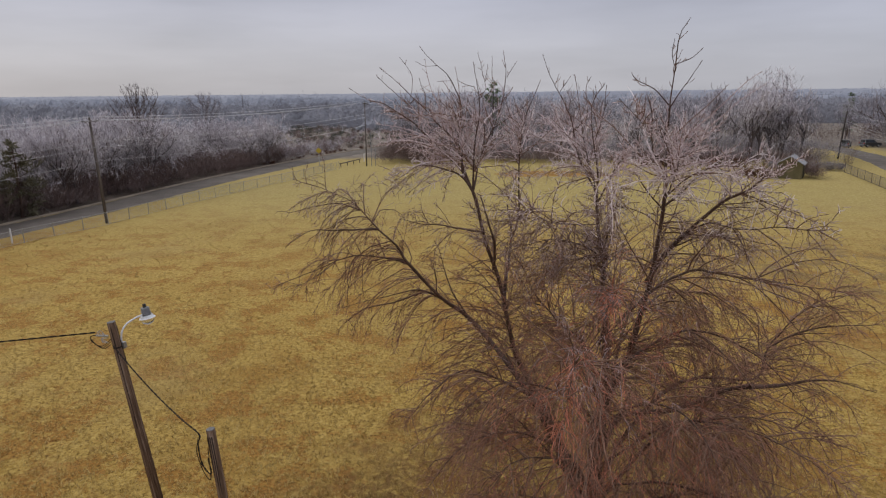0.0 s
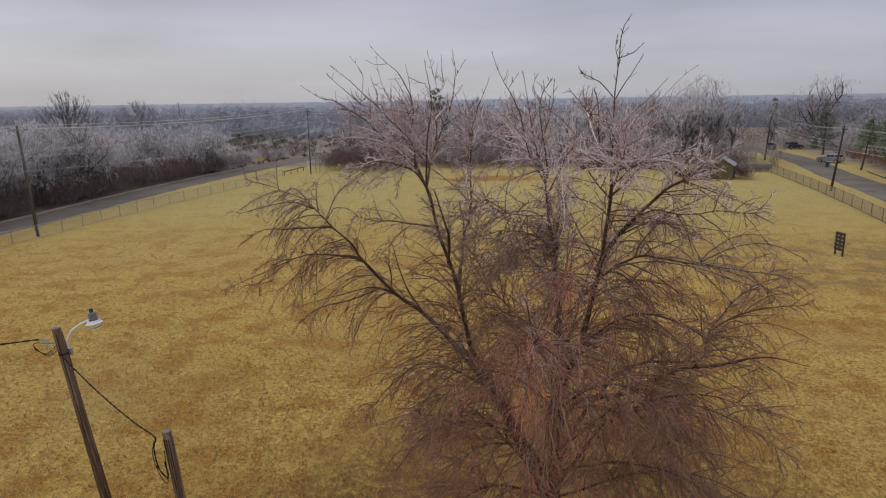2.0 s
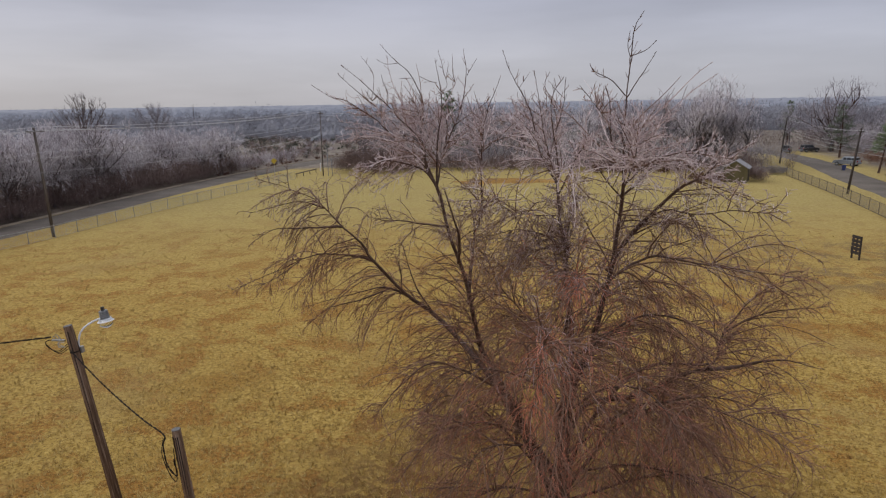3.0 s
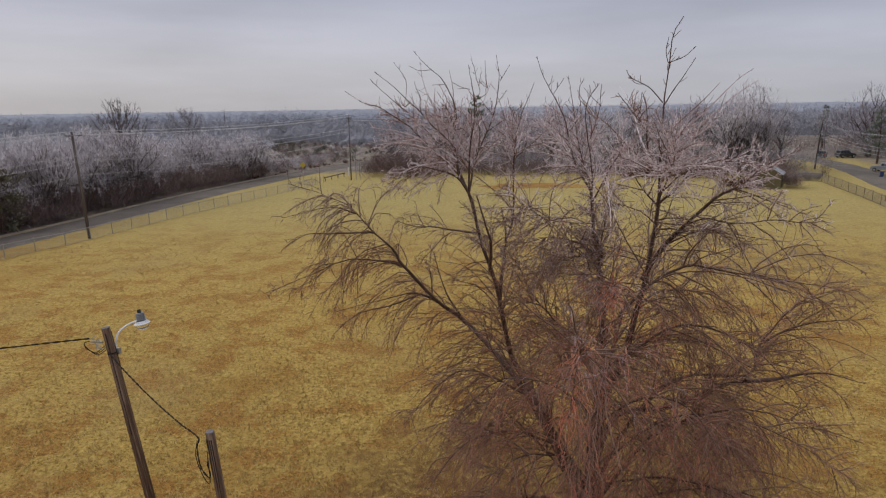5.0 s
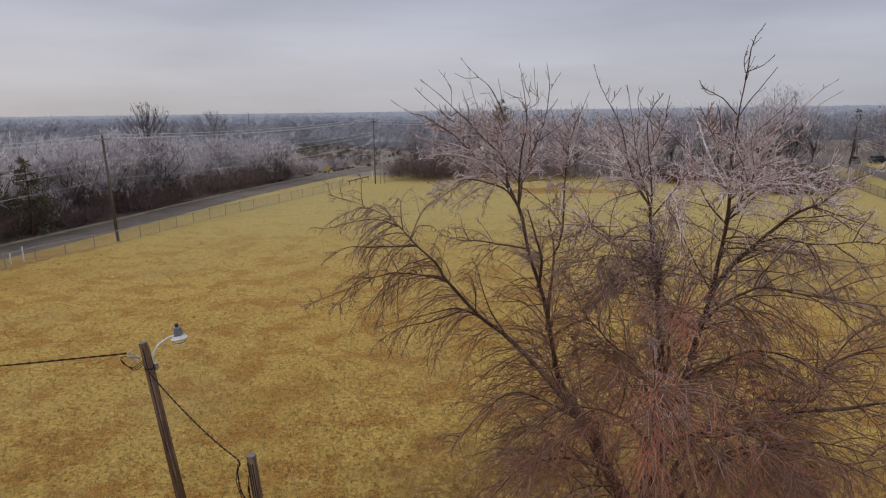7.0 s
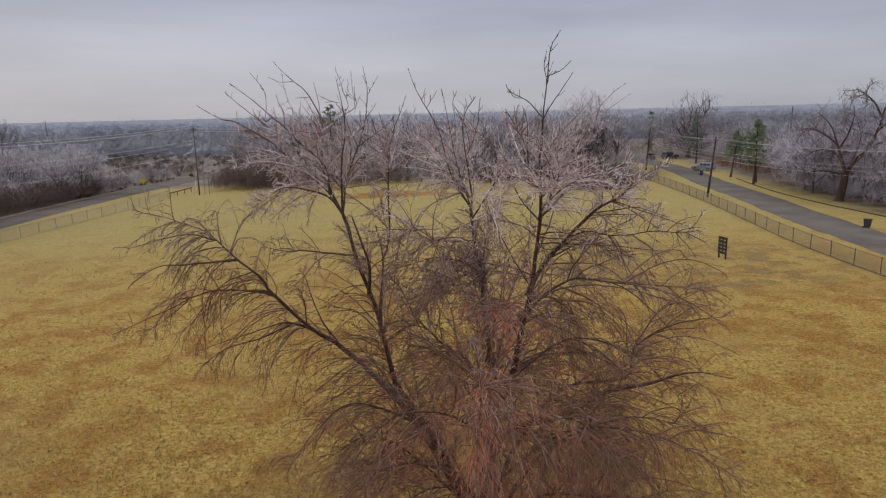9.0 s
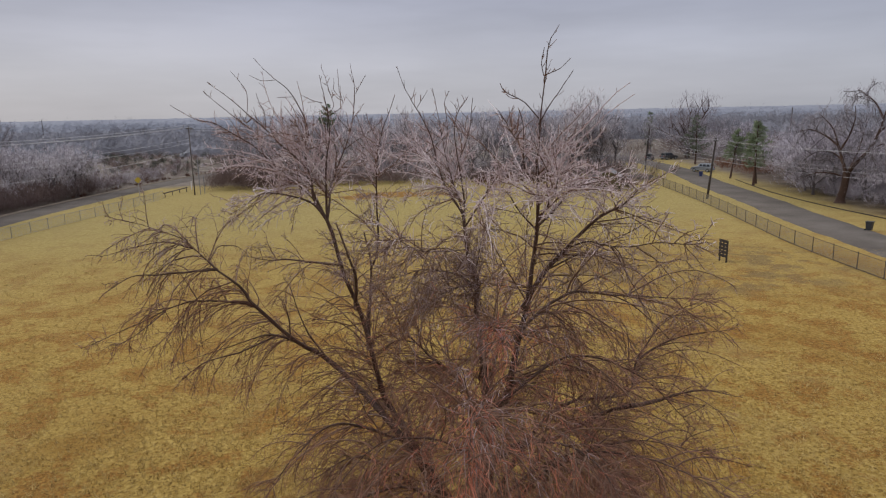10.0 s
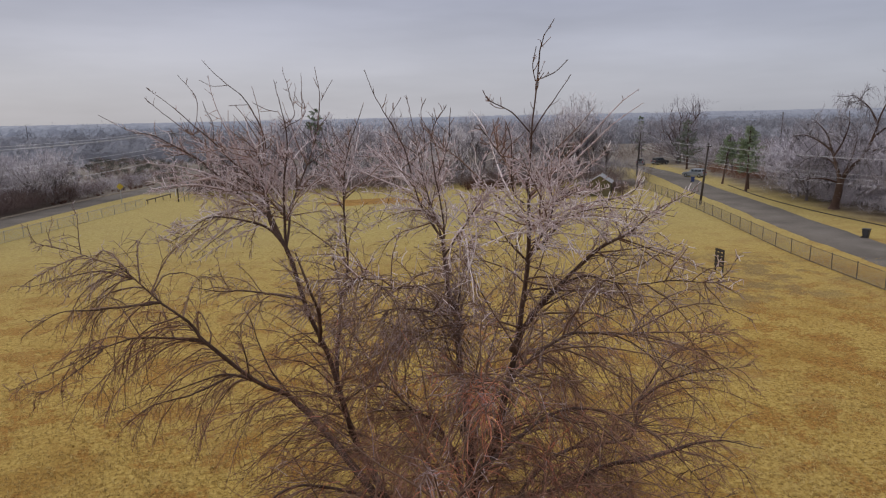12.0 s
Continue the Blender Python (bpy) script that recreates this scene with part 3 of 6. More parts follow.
POLE_L, POLE_2, POLE_R, POLE_4 = (-37.3, 51.2), (-25.6, 97.2), (41.0, 75.4), (48.8, 112.1)
utility_pole((*POLE_L, 0), 9.4, 80, "weathered wooden utility pole with crossarm behind the fence", (-1.2, -1.2), 0.95, M_GREYPOLE)
utility_pole((*POLE_2, 0), 9.9, 70, "grey wooden utility pole beside the lane's bend", (0, 0.3), 0.7, M_GREYPOLE, girth=0.095)
utility_pole((*POLE_R, 0), 7.4, 10, "dark leaning wooden utility pole beside the lane", (0, 5.5), 0.35)
utility_pole((*POLE_4, 0), 7.6, 10, "dark leaning utility pole by the shed", (0, 4.0), 0)
utility_pole((-46.5, 8, 0), 9.4, 85, "wooden utility pole beside the lane", (0, 0), 0.95, M_GREYPOLE)
utility_pole((45.5, 33, 0), 8.4, 15, "wooden utility pole beside the lane", (0, 0), 0.6)
utility_pole((-121.3, 257, 0), 11.2, 30, "dark utility pole standing beyond the scrub", (0, 0), 0.0)
utility_pole((88, 130, 0), 10.5, 30, "dark utility pole standing among the trees", (0, 1), 0)
# pairs of guy posts near the bend's pole
for off in ((0.75, 0.2), (1.3, 0.5)):
    g = thing("steel_post", (POLE_2[0] + off[0], POLE_2[1] + off[1], 0), "thin steel post beside the utility pole", "post", "posts by the pole")
    part("shaft", rod((0, 0, -0.1), (0, 0, 5.2 if off[0] < 1 else 2.6), 0.045, sides=8), M_GREYMETAL, g)


def line(a, b, drop, r=0.019, mat=M_LINE, label="ice-coated overhead power line"):
    cable("overhead_line", sag(a, b, drop), r, mat, None, label, "power line", "overhead lines", 30)


for dx, dz in ((-0.8, 0.0), (0.8, 0.0), (0.0, 0.3)):
    line((POLE_L[0] + dx * 0.3, POLE_L[1] + dx, 9.1 + dz), (POLE_2[0] + dx * 0.5, POLE_2[1] + dx * 0.7, 9.75 + dz), 0.5)
    line((POLE_L[0] + dx * 0.3, POLE_L[1] + dx, 9.1 + dz), (-46.5 + dx * 0.2, 8 + dx, 9.2 + dz), 0.6)
for z, drop in ((7.3, 0.5), (6.8, 0.55), (5.6, 0.6)):
    line((*POLE_L, z), (*POLE_2, z + 0.7), drop, 0.016)
    line((*POLE_L, z), (-46.5, 8, z - 0.4), drop + 0.2, 0.016)
for z in (9.6, 9.2):
    line((*POLE_2, z), (18, 150, 9.5), 0.8)
TOP_R = (41.8, 75.4)
for dx, z in ((-0.25, 7.1), (0.3, 7.1)):
    line((TOP_R[0] + dx, TOP_R[1], z), (49.3 + dx, POLE_4[1], 7.5), 0.5, 0.011)
    line((TOP_R[0] + dx, TOP_R[1], z), (45.5 + dx, 33, 7.9), 0.7, 0.011)
for z in (5.6, 5.2, 4.7):
    line((TOP_R[0] - 0.2, TOP_R[1], z), (49.1, POLE_4[1], z + 0.6), 0.45, 0.012)
    line((TOP_R[0] - 0.2, TOP_R[1], z), (45.5, 33, z + 0.8), 0.6, 0.012)
line((TOP_R[0], TOP_R[1], 6.9), (62, 92, 4.6), 0.5, 0.014)


# ---- yard lamp pole and service post ----
def yard_lamp():
    x, y, h = -7.93, 11.45, 6.42
    pole = thing("yard_lamp_pole", (x + 0.85, y, 0), "weathered grey-brown wooden pole carrying a yard lamp", "lamp pole")
    pole.matrix_basis = pose(x + 0.85, y, 0, 0, -math.degrees(math.atan(0.85 / h)), 0)
    part("shaft", rod((0, 0, -0.3), (0, 0, h + 0.08), 0.118, 0.086, 20), M_POLE, pole, smooth=True)
    part("sawn_top", rod((0, 0, h + 0.08), (0, 0, h + 0.092), 0.085, 0.081, 20), M_CUT, pole, "grey weathered sawn end")
    for k, a in enumerate((0.5, 2.0, 3.4, 5.0)):
        c, s_ = math.cos(a), math.sin(a)
        part("crack", rod((c * 0.097, s_ * 0.097, h - 0.9 - 0.5 * k), (c * 0.085, s_ * 0.085, h - 0.02), 0.006, 0.009, 5), M_CABLE, pole, "dark drying crack")
    ax, ay = 0.42, 0.62
    arm = spline([(0.05, 0.075, h - 0.52), (0.08, 0.11, h - 0.25), (0.15, 0.22, h - 0.08), (0.27, 0.40, h), (ax - 0.05, ay - 0.07, h + 0.02)], 24)
    v, q = tubes(arm[None], np.full((1, 24), 0.02), 10)
    child("arm", mesh_of("arm", v, q, M_WHITE, True), pole, "curved pale steel arm")
    part("bracket", box(0.02, 0.06, h - 0.56, 0.12, 0.15, h - 0.42), M_STEEL, pole, bevel=0.006)
    head = new("lamp_head")
    head.parent = pole
    head.location = (ax, ay, h)
    part("housing", rod((0, 0, -0.02), (0, 0, 0.17), 0.095, 0.08, 20), M_LAMPGREY, head)
    for k in range(4):
        part("cooling_fin", rod((0, 0, 0.02 + 0.04 * k), (0, 0, 0.032 + 0.04 * k), 0.106 - 0.004 * k, sides=20), M_LAMPGREY, head)
    part("photocell", rod((0, 0, 0.16), (0, 0, 0.25), 0.04, 0.036, 12), M_BIN, head)
    bm = rod((0, 0, -0.075), (0, 0, -0.015), 0.175, 0.10, 24)
    part("reflector", bm, M_WHITE, head, "white enamel reflector rim", smooth=False)
    bm = bmesh.new()
    bmesh.ops.create_uvsphere(bm, u_segments=20, v_segments=10, radius=0.15, matrix=Matrix.Translation((0, 0, -0.085)) @ Matrix.Diagonal((1, 1, 0.95, 1)))
    part("refractor", bm, M_CLEAR, head, "clear ribbed refractor bowl", smooth=True)
    # clevis and loose tails on the supply side
    part("clevis", rod((-0.14, -0.02, h - 0.22), (-0.40, -0.05, h - 0.17), 0.03, 0.02, 8), M_STEEL, pole)
    for k in range(3):
        cable("wire_loop", [(-0.1, -0.02, h - 0.30 - 0.05 * k), (-0.32, -0.05, h - 0.42 - 0.03 * k), (-0.55, -0.02, h - 0.33 + 0.02 * k), (-0.58, 0, h - 0.2), (-0.36, -0.04, h - 0.16)],
              0.008, M_CABLE, pole)
    for k, (dx, dz) in enumerate(((0.0, 0.05), (0.06, -0.03), (-0.05, 0.02))):
        cable("wire_tail", [(-0.30 + dx, -0.06, h - 0.18), (-0.22 + dx, -0.14, h - 0.08 + dz), (-0.16 + dx, -0.1, h - 0.2 + dz), (-0.24, -0.12, h - 0.26 - dz), (-0.12, -0.09, h - 0.34)],
              0.006, M_STEEL, pole, "bare aluminium wire tail")
    part("strap", rod((0, 0, h - 0.50), (0, 0, h - 0.47), 0.093, sides=20), M_CABLE, pole)
    return (x, y, h)


lx, ly, lh = yard_lamp()
px, py, ph = -4.74, 9.5, 5.24
service = thing("service_post", (px, py, 0), "shorter weathered wooden post with split bark and grey top", "post")
service.matrix_basis = pose(px + 0.42, py, 0, 0, -math.degrees(math.atan(0.42 / ph)), 0)
part("shaft", rod((0, 0, -0.3), (0, 0, ph), 0.104, 0.08, 20), M_POLE, service, smooth=True)
part("sawn_top", rod((0, 0, ph), (0, 0, ph + 0.012), 0.079, 0.075, 20), M_CUT, service, "grey weathered sawn end")
for k, a in enumerate((3.9, 4.3, 4.8, 5.2, 3.5)):
    c, s_ = math.cos(a), math.sin(a)
    part("crack", rod((c * 0.086, s_ * 0.086, ph - 0.7 - 0.2 * k), (c * 0.079, s_ * 0.079, ph - 0.12), 0.005, 0.01, 5), M_CABLE, service, "dark split")
twisted_cable("supply_cable", sag((lx - 0.38, ly - 0.05, lh - 0.21), (-30, 6, 7.4), 0.7), 0.0105, 0.42, M_CABLE, "twisted black supply cable to the lamp pole", 700)
drop_path = np.vstack([sag((lx + 0.05, ly - 0.12, lh - 0.45), (px - 0.25, py + 0.02, ph - 0.15), 0.12, 7),
                       [(px - 0.28, py, ph - 0.35), (px - 0.24, py, ph - 0.75), (px - 0.08, py, ph - 0.95), (px - 0.11, py, ph - 0.62)]])
twisted_cable("drop_cable", drop_path, 0.0085, 0.3, M_CABLE, "twisted black cable between pole and post, looped at its end", 220)
cable("drop_cable", [(px - 0.26, py, ph - 0.2), (px - 0.3, py - 0.03, ph - 0.5), (px - 0.2, py - 0.03, ph - 0.9), (px - 0.06, py - 0.06, ph - 1.0), (px - 0.09, py, ph - 0.4)], 0.008, M_CABLE, None, "loose black cable tail hanging on the post", "cable", "", 40)


# ---- the large bare tree ----
BOUGH_LINES = []


def limb(radius, *points, tip=0.0042):
    BOUGH_LINES.append((np.array(points, float), radius, tip))


TRUNK = [(2.55, 12.3, -0.2), (2.5, 12.25, 1.0), (2.45, 12.2, 2.4), (2.42, 12.05, 3.6), (2.42, 11.95, 4.6)]
# stems and their crown branches
limb(0.12, (2.45, 12.25, 1.90), (1.70, 12.50, 3.60), (0.85, 13.00, 4.90), (-0.58, 15.15, 5.53), (-1.14, 14.65, 6.16), (-1.88, 14.13, 7.17), (-2.11, 14.03, 7.58), (-2.60, 13.92, 8.11), (-3.09, 13.95, 8.64), (-3.70, 14.01, 8.92), (-4.74, 14.26, 9.19))
limb(0.13, (2.40, 12.30, 2.60), (1.70, 12.50, 3.60), (1.20, 12.80, 4.50), (0.68, 14.25, 4.83), (0.45, 13.88, 5.75), (0.26, 13.49, 6.96), (-0.02, 13.22, 8.05), (-0.28, 13.12, 9.11), tip=0.035)
limb(0.07, (0.37, 13.70, 6.27), (0.40, 13.98, 6.96), (0.48, 14.24, 7.51), (0.47, 14.59, 8.04), (0.36, 15.00, 8.52), tip=0.016)
limb(0.03, (0.47, 14.44, 7.81), (0.65, 14.31, 8.37), (0.65, 13.61, 9.73), (0.69, 13.45, 10.20), (0.80, 13.34, 10.66), (1.07, 13.31, 11.37), tip=0.005)
limb(0.05, (0.16, 13.38, 7.34), (0.21, 12.86, 8.01), (0.13, 12.58, 8.48), (-0.08, 12.63, 9.12), tip=0.014)
limb(0.0324, (-0.28, 13.12, 9.11), (-0.60, 13.56, 9.55), (-1.18, 13.78, 10.03), (-1.44, 13.80, 10.30), (-1.74, 13.76, 10.59), (-2.25, 13.53, 10.96), (-2.57, 13.31, 11.06), (-2.87, 12.98, 11.29))
limb(0.036, (-0.28, 13.12, 9.11), (-0.50, 13.15, 9.53), (-0.56, 13.18, 10.03), (-0.99, 13.25, 10.48), (-1.36, 13.39, 10.87), (-1.89, 13.63, 11.32), (-2.44, 13.94, 11.73))
limb(0.0216, (-0.54, 13.48, 9.47), (-0.90, 14.02, 9.95), (-1.46, 14.45, 10.51), (-1.88, 14.61, 10.89), (-2.35, 14.65, 11.29), (-2.68, 14.59, 11.58))
limb(0.0101, (-1.57, 13.48, 11.04), (-1.82, 14.11, 10.96), (-1.88, 14.74, 11.28), (-1.94, 15.06, 11.61), (-2.20, 14.96, 11.99))
limb(0.0086, (-1.33, 13.38, 10.84), (-1.36, 13.57, 11.13), (-1.44, 13.57, 11.31), (-1.47, 13.51, 11.48))
limb(0.0324, (-0.28, 13.12, 9.11), (-0.56, 13.56, 9.66), (-0.68, 13.81, 10.11), (-0.63, 14.04, 10.57), (-0.65, 14.15, 10.88), (-0.78, 14.25, 11.25), (-0.98, 14.31, 11.56), (-1.30, 14.34, 11.82), (-1.61, 14.33, 12.18))
limb(0.0072, (-1.23, 14.33, 11.76), (-1.52, 14.55, 11.76), (-1.79, 14.77, 11.88))
limb(0.0072, (-0.89, 14.29, 11.43), (-1.01, 14.07, 11.42), (-1.14, 13.86, 11.41))
limb(0.0086, (-0.67, 13.88, 10.25), (-0.58, 12.78, 10.69), (-0.65, 11.51, 11.01))
limb(0.0324, (-0.28, 13.12, 9.11), (-0.26, 13.12, 10.01), (-0.16, 13.02, 10.82), (-0.25, 12.85, 11.76))
limb(0.0086, (-0.19, 13.00, 10.95), (-0.09, 13.93, 11.23), (-0.21, 14.62, 11.56), (-0.38, 15.15, 12.06))
limb(0.0086, (-0.20, 12.99, 11.02), (0.08, 13.93, 11.23), (-0.00, 14.57, 11.56), (-0.04, 15.08, 12.00))
limb(0.0072, (-0.23, 12.94, 11.28), (-0.38, 12.88, 11.32), (-0.59, 12.95, 11.42))
limb(0.0288, (-0.28, 13.12, 9.11), (-0.17, 13.62, 9.79), (0.20, 14.15, 10.68), (0.33, 14.51, 11.49), (0.24, 14.74, 12.08))
limb(0.0072, (0.33, 14.51, 11.48), (0.44, 14.55, 11.67), (0.55, 14.60, 11.85))
limb(0.0144, (0.04, 13.97, 10.37), (0.67, 14.23, 10.80), (0.85, 14.31, 10.98))
limb(0.12, (2.42, 12.00, 3.40), (2.42, 11.90, 4.80), (2.54, 12.07, 5.87), (2.44, 12.31, 7.46), (2.45, 12.38, 7.97), (2.34, 12.44, 8.36), (2.24, 12.54, 9.20), tip=0.032)
limb(0.0252, (2.24, 12.54, 9.20), (2.05, 12.76, 9.57), (1.88, 12.87, 9.90), (1.72, 12.98, 10.63), (1.57, 12.99, 10.97), (1.28, 12.94, 11.47), (1.12, 12.83, 11.89))
limb(0.0072, (1.46, 12.98, 11.15), (1.57, 13.07, 11.31), (1.68, 13.15, 11.47))
limb(0.0216, (2.24, 12.54, 9.20), (1.97, 12.68, 10.14), (1.74, 12.81, 11.50))
limb(0.0216, (2.24, 12.54, 9.20), (2.23, 12.44, 9.60), (2.03, 11.98, 10.83), (2.23, 11.74, 11.32))
limb(0.0101, (2.14, 12.18, 10.29), (2.16, 11.70, 10.55), (2.19, 11.22, 10.90), (2.17, 10.83, 11.27))
limb(0.0086, (1.93, 12.70, 10.37), (2.02, 12.94, 10.79), (1.99, 13.07, 11.24), (2.08, 13.12, 11.46))
limb(0.0216, (2.25, 12.52, 8.99), (2.31, 10.73, 9.78), (2.37, 10.28, 10.05), (2.50, 10.05, 10.25))
limb(0.018, (2.24, 12.54, 9.20), (1.80, 14.16, 9.99), (1.46, 15.04, 10.29), (1.01, 15.80, 10.67))
limb(0.0216, (2.42, 12.39, 8.08), (2.55, 12.49, 8.70), (2.70, 12.43, 9.33))
limb(0.0216, (2.45, 12.37, 7.91), (1.98, 11.62, 8.32), (1.64, 11.36, 8.48), (1.28, 11.23, 8.54), (0.92, 11.24, 8.42), (0.50, 11.49, 8.31))
limb(0.0158, (2.30, 12.47, 8.59), (1.41, 11.07, 8.90), (0.99, 10.53, 9.17), (0.80, 10.32, 9.23))
limb(0.018, (2.45, 12.37, 7.91), (2.19, 11.59, 8.14), (1.87, 11.43, 8.13), (1.56, 11.44, 7.96), (1.32, 11.65, 7.62), (0.95, 12.20, 7.22))
limb(0.055, (2.42, 12.00, 3.80), (2.38, 12.11, 5.20), (2.06, 12.48, 6.10), (1.68, 12.57, 6.39), (1.14, 12.65, 6.97), (0.84, 12.67, 7.57), (0.60, 12.64, 7.88))
limb(0.02, (1.32, 12.62, 6.77), (0.96, 12.29, 6.96), (0.73, 12.47, 6.77), (0.51, 12.90, 6.47))
limb(0.018, (1.70, 12.57, 6.38), (1.21, 12.54, 6.41), (0.85, 12.55, 6.50))
limb(0.13, (2.45, 12.00, 3.50), (2.55, 12.00, 5.00), (2.87, 12.19, 5.65), (3.03, 12.05, 6.38), (3.22, 11.68, 7.98), (3.27, 11.34, 9.11), (3.17, 11.02, 10.04), (3.16, 10.81, 10.52), (3.11, 10.16, 11.82), (3.22, 9.88, 12.20))
limb(0.008, (3.12, 10.30, 11.56), (3.05, 10.15, 11.73), (3.04, 9.97, 11.92))
limb(0.01, (3.12, 10.30, 11.56), (3.39, 10.44, 11.66), (3.56, 10.43, 11.81))
limb(0.014, (3.15, 10.66, 10.86), (3.28, 10.60, 11.11), (3.37, 10.40, 11.32), (3.46, 10.00, 11.61))
limb(0.012, (3.14, 10.62, 10.95), (2.89, 10.54, 11.20), (2.59, 10.41, 11.34), (2.49, 10.33, 11.46))
limb(0.016, (3.18, 11.04, 9.98), (3.00, 10.93, 10.19), (2.85, 10.39, 10.81), (2.72, 10.06, 11.08))
limb(0.012, (3.16, 10.83, 10.48), (2.70, 10.18, 10.68), (2.12, 8.53, 11.08))
limb(0.02, (3.27, 11.32, 9.15), (2.99, 11.30, 9.47), (2.79, 11.08, 9.74), (2.61, 10.88, 9.86))
limb(0.02, (3.27, 11.32, 9.15), (3.19, 9.94, 9.86), (3.16, 9.58, 10.15), (3.27, 9.42, 10.31))
limb(0.03, (3.27, 11.32, 9.15), (3.56, 11.45, 9.35), (3.88, 11.45, 9.70), (4.13, 11.36, 9.88), (4.64, 10.99, 10.08), (4.73, 10.83, 10.30))
limb(0.07, (3.18, 11.77, 7.62), (3.48, 11.46, 8.36), (4.15, 10.96, 9.27), (4.50, 10.68, 9.57), (4.74, 10.46, 9.90), (5.15, 10.09, 10.20))
limb(0.02, (3.80, 11.24, 8.78), (4.03, 10.93, 8.98), (4.23, 10.52, 8.98), (4.47, 10.18, 9.02), (4.78, 9.92, 9.12), (5.15, 9.82, 9.10), (5.40, 9.84, 9.10))
limb(0.022, (3.51, 11.45, 8.39), (4.08, 11.21, 8.71), (4.41, 11.03, 8.62), (4.67, 10.90, 8.40))
limb(0.04, (-1.90, 14.12, 7.21), (-2.36, 14.12, 7.32), (-2.92, 14.18, 7.37), (-3.50, 14.26, 7.29), (-4.53, 14.49, 6.81), (-5.86, 14.93, 6.21))
limb(0.018, (-3.82, 14.32, 7.13), (-4.00, 13.34, 7.04), (-4.29, 12.81, 6.94))
limb(0.035, (-2.58, 13.93, 8.08), (-2.90, 13.64, 8.12), (-3.53, 13.52, 8.10), (-4.08, 13.56, 8.08), (-4.69, 13.70, 7.75))
limb(0.025, (-2.99, 13.94, 8.53), (-3.67, 14.08, 8.64), (-5.10, 14.70, 8.28))
limb(0.045, (-1.09, 14.70, 6.10), (-1.62, 14.52, 6.41), (-2.14, 14.30, 6.42), (-3.52, 13.64, 6.20))
limb(0.03, (-1.62, 14.51, 6.41), (-2.43, 14.30, 6.16), (-3.24, 14.66, 5.83), (-3.96, 15.28, 5.18))
limb(0.03, (-0.61, 15.13, 5.57), (-0.99, 15.18, 6.15), (-1.21, 15.25, 6.72), (-1.36, 15.37, 7.21), (-1.52, 15.45, 7.46))
limb(0.022, (-1.32, 14.53, 6.40), (-1.28, 14.19, 6.87), (-1.34, 14.14, 7.22), (-1.50, 14.33, 7.38))
limb(0.035, (-0.06, 13.20, 8.22), (-0.69, 13.73, 8.20), (-1.23, 13.91, 8.22), (-1.55, 13.89, 8.22), (-1.98, 13.73, 8.38))
limb(0.035, (3.11, 11.92, 6.99), (3.73, 13.26, 6.92), (4.41, 14.13, 6.74), (5.02, 14.73, 6.51), (5.64, 15.23, 6.09), (6.17, 15.54, 5.64))
limb(0.07, (2.45, 12.20, 2.60), (3.10, 12.40, 4.10), (4.30, 13.00, 5.10), (5.92, 13.61, 4.95), (6.22, 13.94, 5.52), (6.59, 14.10, 6.01), (6.98, 14.14, 6.41), (7.49, 14.04, 6.71), (8.13, 13.76, 6.94))
limb(0.04, (6.24, 13.95, 5.55), (6.70, 13.89, 5.89), (7.19, 13.73, 6.16), (7.63, 13.49, 6.32), (8.04, 13.18, 6.46))
limb(0.02, (6.71, 13.89, 5.89), (7.04, 13.62, 6.06), (7.52, 13.00, 6.28))
limb(0.09, (2.45, 12.10, 3.40), (2.99, 12.96, 4.13), (4.04, 12.64, 4.57), (4.47, 12.41, 4.91), (4.89, 12.06, 5.37), (5.20, 11.64, 5.65), tip=0.035)
limb(0.06, (5.20, 11.64, 5.65), (5.87, 11.92, 5.60), (6.36, 11.88, 5.72), (6.82, 11.80, 5.77), (7.39, 11.60, 5.69))
limb(0.03, (-0.35, 13.1, 9.25), (-0.56, 13.0, 9.51), (-0.97, 12.9, 9.65), (-1.37, 12.8, 9.7), (-1.7, 12.7, 9.5), (-1.94, 12.6, 9.37))
# limbs of the low crown that reach out round the trunk
LOW_FROM = len(BOUGH_LINES)
limb(0.05, (2.6, 10.6, 7.3), (3.6, 10.9, 8.1), (5.1, 12.0, 7.75), (6.8, 13.3, 7.2), (8.4, 14.3, 6.8))
limb(0.05, (2.5, 10.9, 6.2), (3.7, 10.9, 7.0), (4.9, 10.7, 6.7), (5.8, 10.4, 5.8))
limb(0.08, (2.5, 12.1, 2.5), (3.4, 11.6, 4.3), (4.2, 11.0, 5.2), (5.0, 10.5, 5.6), (6.3, 10.2, 5.3))
limb(0.06, (2.5, 12.2, 2.2), (4.0, 11.5, 3.3), (5.3, 11.1, 3.5), (7.0, 10.7, 2.9))
limb(0.05, (1.0, 12.7, 4.7), (-0.2, 11.8, 5.6), (-0.9, 11.2, 5.4), (-1.4, 11.0, 4.8))
limb(0.05, (1.6, 12.4, 3.7), (0.7, 11.4, 4.5), (-0.2, 10.6, 4.6), (-0.9, 10.2, 3.8))
limb(0.05, (2.4, 12.0, 3.0), (1.7, 10.8, 4.3), (0.8, 9.7, 4.9), (0.1, 9.0, 4.3))
limb(0.055, (2.42, 11.8, 4.0), (2.2, 10.2, 5.8), (1.9, 8.7, 7.1), (1.6, 7.7, 7.6), (1.45, 6.9, 7.1))
limb(0.045, (2.35, 11.6, 6.4), (2.4, 10.6, 7.7), (2.3, 9.5, 8.2), (2.2, 8.7, 8.1))
limb(0.05, (2.5, 11.3, 4.9), (3.0, 10.0, 6.0), (3.4, 8.8, 6.4), (3.8, 8.0, 5.9))
